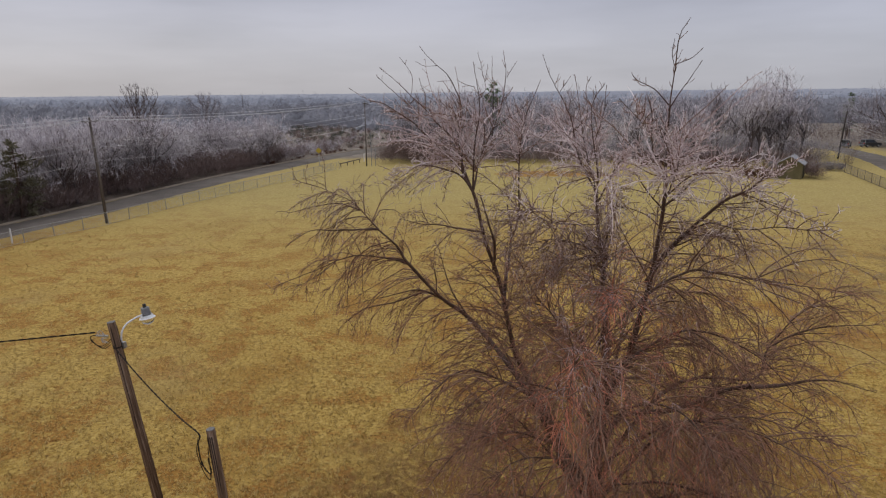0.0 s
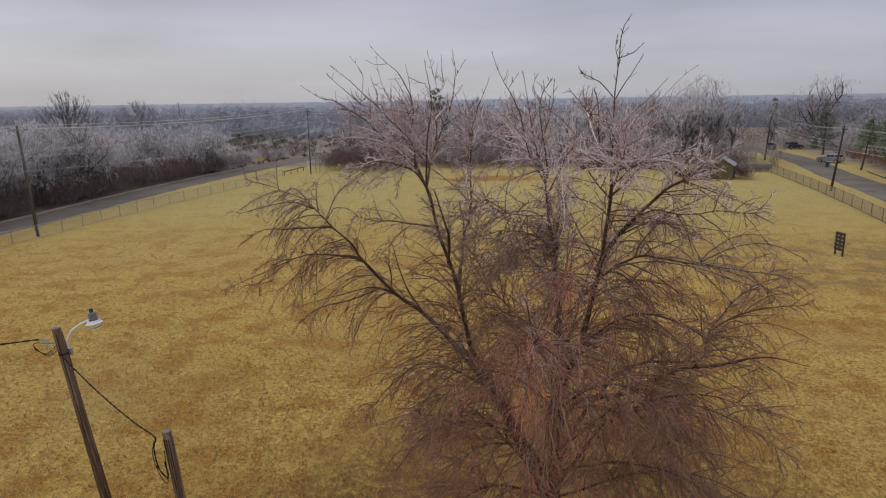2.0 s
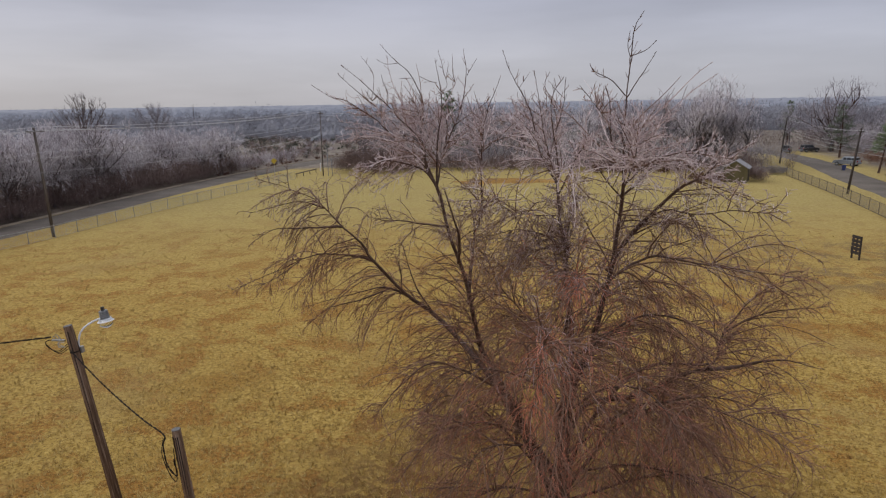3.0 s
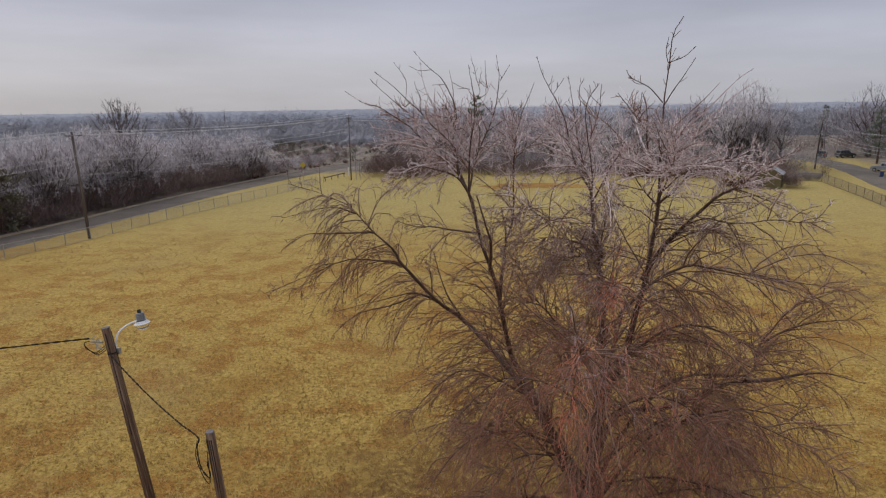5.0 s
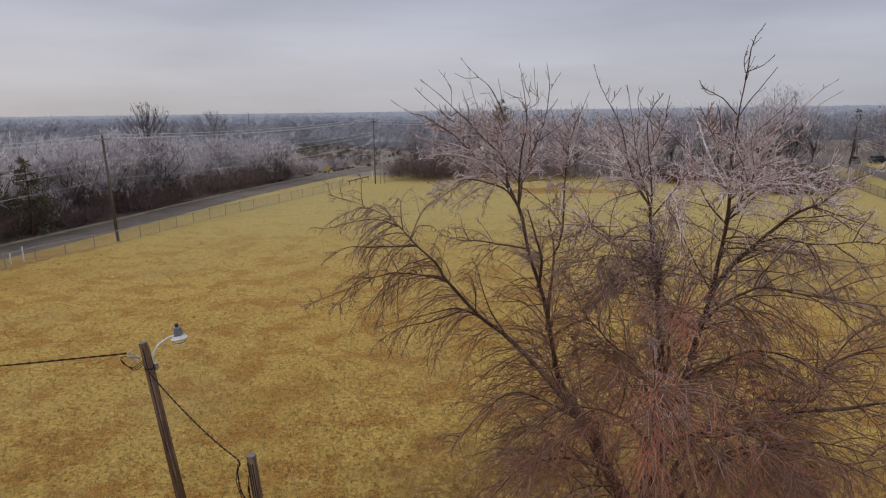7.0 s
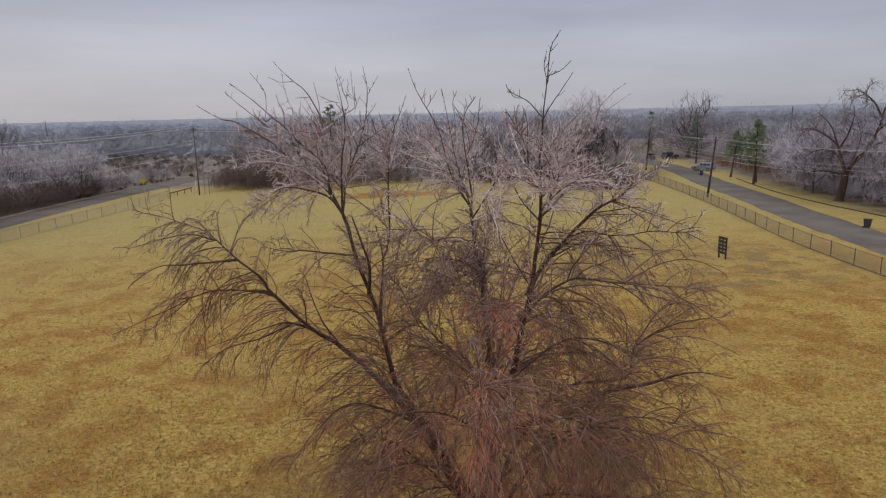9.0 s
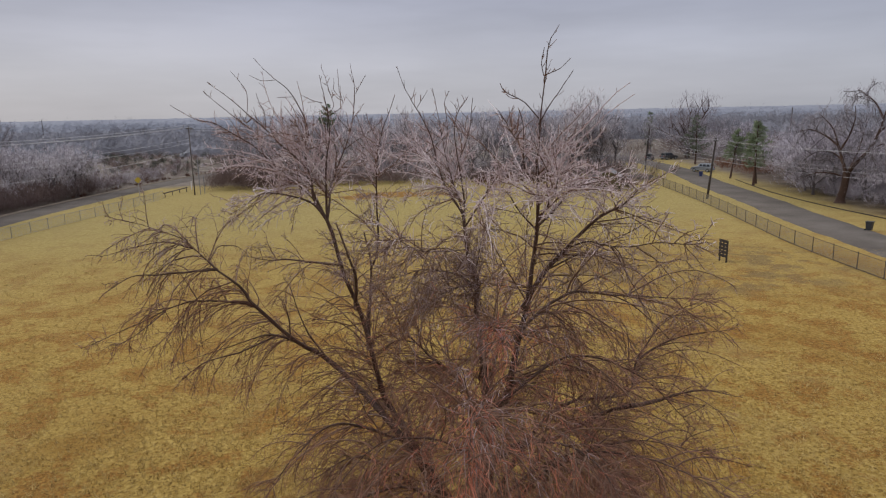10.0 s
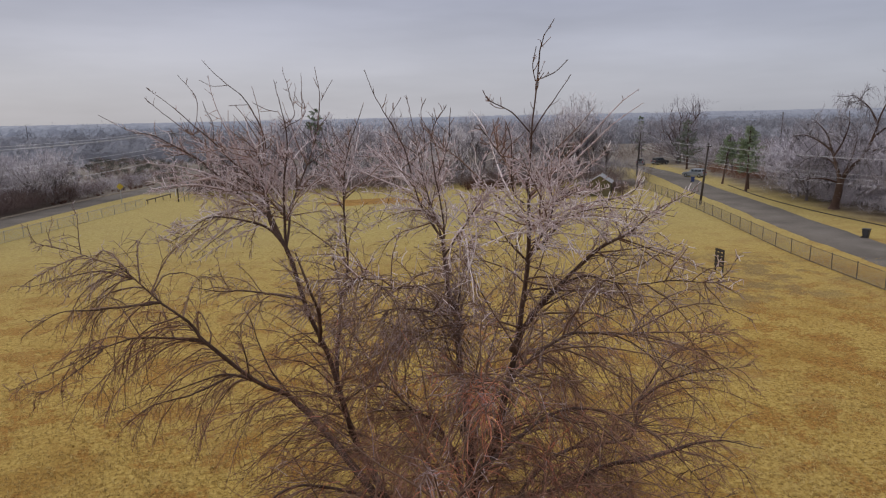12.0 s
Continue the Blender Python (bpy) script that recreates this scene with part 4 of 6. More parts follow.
limb(0.05, (2.5, 12.0, 3.0), (3.6, 10.6, 4.1), (4.6, 9.4, 4.4), (5.5, 8.7, 3.6))
limb(0.05, (2.45, 12.1, 2.3), (2.3, 10.4, 3.6), (2.3, 9.0, 3.9), (2.4, 8.0, 3.2))
limb(0.05, (2.4, 12.2, 2.2), (1.2, 11.0, 3.3), (0.3, 10.0, 3.4), (-0.3, 9.4, 2.6))
limb(0.05, (2.4, 12.3, 2.4), (1.0, 12.6, 3.9), (0.1, 12.4, 4.6), (-0.7, 12.1, 4.4))
limb(0.05, (2.5, 12.1, 3.4), (3.6, 10.8, 5.2), (4.8, 9.6, 5.7), (6.0, 9.0, 5.2))
limb(0.05, (2.45, 11.6, 4.6), (1.6, 10.2, 6.0), (0.6, 9.2, 6.6), (-0.2, 8.6, 6.1))
limb(0.09, (2.5, 12.3, 2.6), (2.9, 13.8, 4.8), (3.5, 15.2, 6.3), (4.2, 16.6, 7.0), (4.6, 17.6, 6.9))


def big_tree():
    rs = np.random.RandomState(11)
    tree = thing("bare_tree", (2.5, 12.25, 0), "large bare ice-glazed tree with spreading reddish twigs", "tree")
    base = np.array([2.5, 12.25, 0])
    n = 30
    tp = spline(np.array(TRUNK) - base, 30)
    tr = np.linspace(0.27, 0.12, 30) + 0.12 * np.exp(-np.linspace(0, 9, 30))
    v, q = tubes(tp[None], tr[None], 18)
    child("trunk", mesh_of("trunk", v, q, M_BARK, True), tree)
    paths = []
    for k, (pts, r, tip) in enumerate(BOUGH_LINES):
        p = spline(pts - base, n)
        wob = np.cumsum(rs.normal(0, 1, (n, 3)), axis=0)
        wob -= wob[0] + (wob[-1] - wob[0]) * np.linspace(0, 1, n)[:, None]
        p += wob * 0.0016 * np.linalg.norm(p[-1] - p[0])
        rr = (r * (0.8 if k < LOW_FROM else 0.6) - tip) * (1 - np.linspace(0, 1, n)) ** (1.6 if r > 0.06 else 1.2) + tip
        rr *= 1 + 0.06 * rs.normal(0, 1, n)
        v, q = tubes(p[None], rr[None], 9)
        child("limb", mesh_of("limb", v, q, M_LIMB, True), tree)
        paths.append(p)
    P = np.array(paths)
    up = np.array([0, 0, 1.0])

    def side_shoots(src, gap, low, angle, outward, plane):
        """Bases, ways and room left for shoots about every gap metres along the paths, leaning out from the trunk."""
        m, k, _ = src.shape
        reach = np.linalg.norm(src[:, 1:] - src[:, :-1], axis=2).sum(1)
        many = rs.poisson(reach * (1 - low) / gap)
        who = np.repeat(np.arange(m), many)
        t = low + (1 - low) * rs.uniform(0, 1, len(who)) ** 0.9
        f = t * (k - 1)
        i = np.minimum(f.astype(int), k - 2)
        w = (f - i)[:, None]
        at = src[who, i] * (1 - w) + src[who, i + 1] * w
        tang = unit(src[who, i + 1] - src[who, i])
        out = unit(at * np.array([1, 1, 0.0]) + 1e-6)
        flat = np.cross(tang, unit(out + up * 0.6 + rs.normal(0, 0.25, at.shape))) * rs.choice([-1, 1], len(who))[:, None]
        side = unit(flat) * plane + unit(rs.normal(0, 1, at.shape)) * (1 - plane) + out * outward
        side = unit(side - tang * (side * tang).sum(1)[:, None])
        a = np.radians(np.interp(at[:, 2], [8.0, 9.2], angle) + rs.normal(0, 11, len(who)))[:, None]
        return at, tang * np.cos(a) + side * np.sin(a), (1 - t) * reach[who], who

    def by_height(z, *pairs):
        return np.interp(z, [h for h, _ in pairs], [value for _, value in pairs])

    def some(share):
        return rs.uniform(0, 1, len(share)) < share

    def hang(at):
        return np.interp(at[:, 0], [-4.5, -2.0], [1.7, 0.9])

    def late(at):
        return np.where(at[:, 0] < -4.6, 0.5, 0.0)

    # side branches that arch over and droop, flatter and shorter in the crown
    ab, aw, room, who = side_shoots(P, 0.06, 0.12, (54, 58), 0.45, 0.2)
    z = ab[:, 2]
    keep = some(by_height(z, (1.5, 0.5), (3, 0.86), (5.5, 0.78), (6.5, 0.64), (7.5, 0.66), (8.5, 0.84), (9.2, 0.98), (9.7, 0.8), (10.3, 0.62), (10.7, 0.4), (11.2, 0.12)))
    keep &= ~((who >= LOW_FROM) & some(np.full(len(ab), 0.15)))
    keep &= some(np.where(z < 9.2, np.interp(ab[:, 0], [-6.5, -4.5, -2.4, -0.5], [0.22, 0.36, 0.64, 1.0]) * np.maximum(np.interp(ab[:, 0], [0.6, 1.6, 3.2], [1.0, 0.6, 0.4]), np.interp(z, [5.2, 6.4], [0.72, 0.0])), np.interp(ab[:, 0], [1.6, 2.2], [1.0, 0.5])))
    ab, aw, room, z = ab[keep], aw[keep], room[keep], z[keep]
    la = np.clip(0.28 + 0.62 * room, 0.25, 2.3) * rs.uniform(0.35, 1.2, len(ab)) * by_height(z, (5, 1.15), (8.3, 0.95), (9.3, 0.95), (10.2, 0.8), (11, 0.3))
    aw = unit(aw + up * by_height(z, (4, 0.3), (8, 0.22), (9, 0.1), (10.4, 0.25), (11, 0.6))[:, None])
    A = grow(rs, ab, aw, la, 9, by_height(z, (4, -0.95), (7.5, -0.9), (9, -0.6), (10.2, -0.15), (10.9, 0.5)) * np.clip(la, 0.5, 1.4) * hang(ab), 0.11)
    ta = taper(np.clip(0.0052 + 0.0062 * la, 0.005, 0.017), np.full(len(la), 0.0036), 9)
    iced_a = some(by_height(z - late(ab), (9.2, 0.0), (9.6, 0.5), (10.4, 0.5), (10.9, 0.0)))

    # sprays on the side branches and along the outer limbs
    bb, bw, room, who = side_shoots(np.concatenate([A, spline_all(P[:, 8:], 9)]), 0.11, 0.06, (36, 52), 0.12, 0.3)
    z = bb[:, 2]
    keep = some(by_height(z, (1.5, 0.5), (4, 0.68), (5.5, 0.66), (7.0, 0.56), (8.6, 0.68), (9.4, 0.85), (10.5, 0.85), (10.9, 0.35), (11.2, 0.08)))
    bb, bw, room, z = bb[keep], bw[keep], room[keep], z[keep]
    lb = np.clip(0.16 + 0.5 * room, 0.12, 0.95) * rs.uniform(0.4, 1.2, len(bb)) * by_height(z, (7, 1.2), (8.5, 0.95), (9.5, 0.7), (11, 0.5))
    B = grow(rs, bb, unit(bw + up * by_height(z, (8, 0.0), (9.5, 0.1), (11, 0.5))[:, None]), lb, 5, by_height(z, (4, -0.6), (8, -0.6), (9.3, -0.25), (10.4, 0.25), (11, 0.4)) * hang(bb), by_height(z, (8.0, 0.19), (8.8, 0.24))[:, None])
    tb = taper(0.0042 + 0.003 * lb, np.full(len(lb), 0.0029), 5)
    iced_b = some(by_height(z - late(bb), (8.9, 0.0), (9.4, 0.45), (9.8, 0.9), (10.6, 0.9), (10.9, 0.3)))
    ruddy = ~iced_b & (z < 8.0) & some(np.full(len(bb), 0.65))

    # fine twigs, and short spurs that stand off every branch
    cb, cw, room, who = side_shoots(np.concatenate([B, spline_all(A, 5)]), 0.1, 0.08, (42, 54), 0.1, 0.3)
    keep = some(by_height(cb[:, 2], (1.5, 0.2), (4, 0.3), (6.5, 0.3), (8.2, 0.42), (9.3, 0.55), (10.6, 0.5), (11.2, 0.1)))
    cb, cw, room = cb[keep], cw[keep], room[keep]
    lc = np.clip(0.1 + 0.5 * room, 0.08, 0.42) * rs.uniform(0.4, 1.25, len(cb)) * by_height(cb[:, 2], (7, 1.25), (9, 0.9), (11, 0.6))
    C = grow(rs, cb, cw, lc, 3, by_height(cb[:, 2], (4, -0.5), (8.5, -0.5), (9.5, -0.1), (10.5, 0.2)), 0.18)
    tc = taper(np.full(len(C), 0.0041), np.full(len(C), 0.0025), 3)
    sb, sw, _, _ = side_shoots(np.concatenate([spline_all(P[:, 6:], 9), A]), 0.062, 0.05, (66, 66), 0.0, 0.1)
    keep = some(by_height(sb[:, 2], (6, 0.3), (7.5, 0.9), (10.6, 1.0), (11, 0.35)))
    sb, sw = sb[keep], sw[keep]
    S = grow(rs, sb, sw, rs.uniform(0.02, 0.085, len(sb)) * by_height(sb[:, 2], (10.5, 1.0), (11.0, 0.5)), 3, by_height(sb[:, 2], (8.5, -0.3), (10, 0.5)), 0.15)
    ts = taper(np.full(len(S), 0.0040), np.full(len(S), 0.0028), 3)

    def meshed(name, groups, mat, label):
        verts, quads, count = [], [], 0
        for paths_, radii, sides in groups:
            if len(paths_):
                v_, q_ = tubes(paths_, radii, sides)
                verts.append(v_)
                quads.append(q_ + count)
                count += len(v_)
        tagged(child(name, mesh_of(name, np.vstack(verts), np.vstack(quads), mat, True), tree), label, kind="stuff")

    # clusters of rust-red twigs that hang from the limbs reaching out over the field
    reach_out = [k for k, (pts, _, _) in enumerate(BOUGH_LINES) if k >= LOW_FROM and pts[-1][1] < 8.8 and pts[-1][2] > 6.5]
    rb, rw, _, _ = shoots(rs, P[reach_out], 55, 0.7, 1.0, 55, 25)
    F = grow(rs, rb, unit(rw + np.array([0, -0.1, 0.2])), rs.uniform(0.12, 0.65, len(rb)), 6, -2.0, 0.28)
    z = cb[:, 2] + rs.normal(0, 0.35, len(cb)) - late(cb)
    zs = sb[:, 2] + rs.normal(0, 0.3, len(sb)) - late(sb)
    icy = (z > 9.4) & (z < 10.75)
    icy_s = (zs > 9.2) & (zs < 10.8) & some(np.full(len(zs), 0.9))
    red = (cb[:, 1] < -1.9) & (np.abs(cb[:, 0] + 0.4) < 1.7) & (z < 8.6) & some(np.full(len(cb), 0.4))
    misty = ~icy & ~red & (z > 7.6) & (z < 9.8)
    misty_s = ~icy_s & (zs > 7.8)
    bare = ~icy & ~red & ~misty
    plain_b = ~iced_b & ~ruddy
    meshed("branchwork", [(A[~iced_a], ta[~iced_a], 5), (B[plain_b], tb[plain_b], 3), (S[~icy_s & ~misty_s], ts[~icy_s & ~misty_s], 3)], M_BRANCH, "dark brown side branches")
    meshed("iced_spur", [(B[iced_b], tb[iced_b] * 1.6, 3), (A[iced_a], ta[iced_a] * 1.05, 5), (S[icy_s], ts[icy_s] * 1.6, 3)], M_ICE, "spurs thick with clear ice")
    meshed("iced_twig", [(C[icy], tc[icy] * 1.5, 3)], M_ICE, "twigs glazed with pale ice")
    meshed("glazed_twig", [(C[misty], tc[misty] * 1.1, 3), (S[misty_s], ts[misty_s], 3)], M_GLAZE, "mauve-grey twigs under thin ice")
    meshed("bare_twig", [(C[bare], tc[bare], 3), (B[ruddy], tb[ruddy], 3)], M_TWIG, "reddish-brown drooping twigs")
    meshed("red_twig", [(C[red], tc[red], 3)], M_RED, "rust-red hanging twigs")
    meshed("hanging_twig", [(F, taper(np.full(len(F), 0.005), np.full(len(F), 0.003), 6), 3)], M_RED, "rust-red twigs hanging in clusters")
    return tree


big_tree()


# ---- distant bare trees ----
def bare_tree_meshes(seed, height, spread, limbs, twigs, crown_mat, wood_mat, stems=1, twig_r=0.016, bole=0.42, first=0.4, rise=0.25, thick=0.019):
    """Meshes of the wood and of the twigs of a bare spreading tree; stems > 1 makes a thicket shrub."""
    rs = np.random.RandomState(seed)
    one = stems == 1
    st = rs.normal(0, 0.05 if one else 0.35, (stems, 3)) * np.array([1, 1, 0])
    lean = np.stack([rs.normal(0, 0.08 if one else 0.4, stems), rs.normal(0, 0.08 if one else 0.4, stems), np.ones(stems)], -1)
    trunk = grow(rs, st - np.array([0, 0, 0.15]), lean, np.full(stems, height * (bole if one else 0.75)), 7, 0.3, 0.04)
    r0 = thick * height if one else 0.007 * height
    flare = np.concatenate([[1.3], np.ones(6)]) if one else np.ones(7)
    v1, q1 = tubes(trunk, taper(np.full(stems, r0), np.full(stems, r0 * (0.5 if one else 0.3)), 7) * flare, 7 if one else 4)
    b, w, _, t = shoots(rs, trunk, limbs, first if one else 0.05, 1.0, 42, 12)
    ln = rs.uniform(0.75, 1.1, len(b)) * spread * (0.85 + 0.25 * t)
    L = grow(rs, b, unit(w + np.array([0, 0, 0.2])), ln, 8, rise, 0.13)
    v2, q2 = tubes(L, taper(r0 * rs.uniform(0.3, 0.5, len(b)), np.full(len(b), r0 * 0.07), 8), 5 if one else 3)
    b2, w2, _, t2 = shoots(rs, L, 9 if one else 3, 0.18, 1.0, 48)
    B = grow(rs, b2, unit(w2 + np.array([0, 0, 0.1])), rs.uniform(0.4, 0.75, len(b2)) * spread * (1.05 - 0.6 * t2), 5, 0.15, 0.17)
    v3, q3 = tubes(B, taper(np.full(len(b2), r0 * 0.15), np.full(len(b2), twig_r), 5), 2)
    b3, w3, _, t3 = shoots(rs, B, 5 if one else 2, 0.2, 1.0, 48)
    S = grow(rs, b3, unit(w3 + np.array([0, 0, 0.05])), rs.uniform(0.2, 0.42, len(b3)) * spread * (1.1 - 0.5 * t3), 3, 0.0, 0.3)
    v4, q4 = tubes(S, taper(np.full(len(b3), r0 * 0.045), np.full(len(b3), twig_r * 0.7), 3), 2)
    b5, w5, _, _ = shoots(rs, S, max(1, twigs // len(S)), 0.1, 1.0, 50, 18)
    T = grow(rs, b5, w5, rs.uniform(0.06, 0.15, len(b5)) * spread, 2, -0.1, 0.3)
    v5, q5 = tubes(T, taper(np.full(len(T), twig_r), np.full(len(T), twig_r * 0.5), 2), 2)
    size = height / np.percentile(np.concatenate([v4[:, 2], v5[:, 2]]), 98.8)
    wood = mesh_of("trunk", np.vstack([v1, v2, v3]) * size, np.vstack([q1, q2 + len(v1), q3 + len(v1) + len(v2)]), wood_mat, True)
    return wood, mesh_of("crown", np.vstack([v4, v5]) * size, np.vstack([q4, q5 + len(v4)]), crown_mat, True)


def tall(meshes, height):
    """The scale that makes a tree that high."""
    return height / np.percentile([v.co.z for v in meshes[1].vertices], 98.8)


def plant(name, meshes, at, turn, size, label, category, group):
    t = thing(name, at, label, category, group, turn)
    t.scale = (size, size, size)
    child("trunk", meshes[0], t)
    tagged(child("crown", meshes[1], t), kind="stuff")
    return t


FROSTED = [bare_tree_meshes(k, 9.0, 4.6, 9, 2700, M_FROST, M_LILACWOOD, twig_r=0.019, bole=0.38, first=0.25) for k in (123, 100, 105, 111)]
BROWN = [bare_tree_meshes(k, 10.0, 4.8, 9, 2200, M_GREYTWIG, M_GREYWOOD, twig_r=0.017, rise=0.4) for k in (102, 105, 123)]
OLD = bare_tree_meshes(108, 9.0, 5.4, 13, 4200, M_GREYTWIG, M_BARK, twig_r=0.014, bole=0.34, first=0.35, rise=-0.05, thick=0.036)
LILAC = [bare_tree_meshes(k, 9.0, 4.6, 10, 3000, M_LILACTWIG, M_GREYWOOD, twig_r=0.022, bole=0.3, first=0.2, rise=0.05) for k in (123, 111)]
SHRUB = [bare_tree_meshes(60 + k, 3.2, 1.2, 3, 500, M_FROST if k == 0 else M_BROWNTWIG, M_BROWNTWIG, stems=5, twig_r=0.013) for k in range(3)]


def domed_meshes(seed, height, radius, wood_mat, twig_mat):
    """Wood and twigs of a tree whose limbs fan out from the stem and end on a round dome."""
    rs = np.random.RandomState(seed)
    stem = grow(rs, np.array([[0, 0, -0.2]]), np.array([[0.03, 0, 1.0]]), np.array([height * 0.8]), 12, 0.1, 0.03)
    v1, q1 = tubes(stem, taper(np.array([0.02 * height]), np.array([0.03]), 12), 8)
    n = 30
    t = np.linspace(0.32, 0.97, n)
    f = t * 11
    i = np.minimum(f.astype(int), 10)
    base = stem[0, i] + (stem[0, i + 1] - stem[0, i]) * (f - i)[:, None]
    turn = np.arange(n) * 2.4 + rs.normal(0, 0.2, n)
    rise = np.radians(np.interp(t, [0.32, 0.7, 0.97], [18, 45, 78]) + rs.normal(0, 5, n))
    tip = np.array([0, 0, height * 0.62]) + np.stack([np.cos(rise) * np.cos(turn) * radius, np.cos(rise) * np.sin(turn) * radius, np.sin(rise) * height * 0.38], -1) * rs.uniform(0.86, 1.0, (n, 1))
    L = np.array([spline([b, b + (e - b) * 0.5 - np.array([0, 0, 0.04]) * height * k, e], 9) for b, e, k in zip(base, tip, rs.uniform(0.2, 1.0, n))])
    v2, q2 = tubes(L, taper(np.interp(t, [0.32, 0.97], [0.07, 0.03]), np.full(n, 0.016), 9), 5)
    b, w, _, at = shoots(rs, L, 11, 0.25, 1.0, 40, 10)
    A = grow(rs, b, unit(w + np.array([0, 0, 0.15])), rs.uniform(0.12, 0.3, len(b)) * radius * (1.2 - 0.5 * at), 5, 0.2, 0.1)
    v3, q3 = tubes(A, taper(np.full(len(A), 0.02), np.full(len(A), 0.011), 5), 3)
    b, w, _, at = shoots(rs, A, 9, 0.15, 1.0, 42, 12)
    T = grow(rs, b, w, rs.uniform(0.06, 0.15, len(b)) * radius, 3, 0.1, 0.15)
    v4, q4 = tubes(T, taper(np.full(len(T), 0.012), np.full(len(T), 0.007), 3), 2)
    wood = mesh_of("trunk", np.vstack([v1, v2, v3]), np.vstack([q1, q2 + len(v1), q3 + len(v1) + len(v2)]), wood_mat, True)
    return wood, mesh_of("crown", v4, q4, twig_mat, True)


rng = random.Random(5)


def lane_x(lane, y):
    pts = sorted(lane, key=lambda p: p[1])
    return float(np.interp(y, [p[1] for p in pts], [p[0] for p in pts]))


def left_thicket():
    for k in range(78):
        y = 34 + 71 * (k + rng.random()) / 78
        off = 4.7 + 22 * rng.random() ** 1.45
        x = lane_x(ROAD_LEFT, y) - off
        plant("bare_tree", rng.choice(FROSTED), (x, y, 0), rng.uniform(0, 360), rng.uniform(0.8, 1.04) * (1.0 if y < 80 else 0.9), "bare frost-whitened tree in a dense thicket", "tree", "thicket beside the lane")
    for k in range(60):
        y = 32 + 74 * (k + rng.random()) / 60
        x = lane_x(ROAD_LEFT, y) - rng.uniform(3.5, 9)
        plant("shrub", rng.choice(SHRUB[1:] if rng.random() < 0.75 else SHRUB[:1]), (x, y, 0), rng.uniform(0, 360), rng.uniform(0.7, 1.35), "dark bare understory shrub at the lane's edge", "shrub", "thicket shrubs")
    plant("bare_tree", domed_meshes(9, 12.5, 3.9, M_BARK, M_GREYWOOD), (-49.3, 76, 0), 70, 1.0, "tall bare brown tree rising over the thicket", "tree", "")
    plant("bare_tree", domed_meshes(14, 11.6, 4.6, M_GREYWOOD, M_GREYTWIG), (-67.2, 125, 0), 90, 1.0, "tall bare brown tree behind the thicket", "tree", "")


def back_woods():
    for k in range(54):
        x = -24 + 67 * (k + rng.random()) / 54
        y = 108 + 42 * rng.random() ** 1.3 - 0.05 * x
        pool = BROWN if rng.random() < 0.4 else FROSTED
        plant("bare_tree", rng.choice(pool), (x, y, 0), rng.uniform(0, 360), rng.uniform(0.75, 1.12) * (1 if pool is BROWN else 1.2), "bare grey-brown tree at the wood's edge", "tree", "woods behind the field")
    for k in range(46):
        x = -22 + 70 * (k + rng.random()) / 46
        y = 103 + 8 * rng.random() - 0.05 * x
        plant("shrub", rng.choice(SHRUB), (x, y, 0), rng.uniform(0, 360), rng.uniform(0.8, 1.4), "dark bare shrub at the field's far edge", "shrub", "shrubs behind the field")
    plant("bare_tree", FROSTED[2], (39.5, 116, 0), 30, tall(FROSTED[2], 14.0), "tall pale bare tree over the woods", "tree", "")


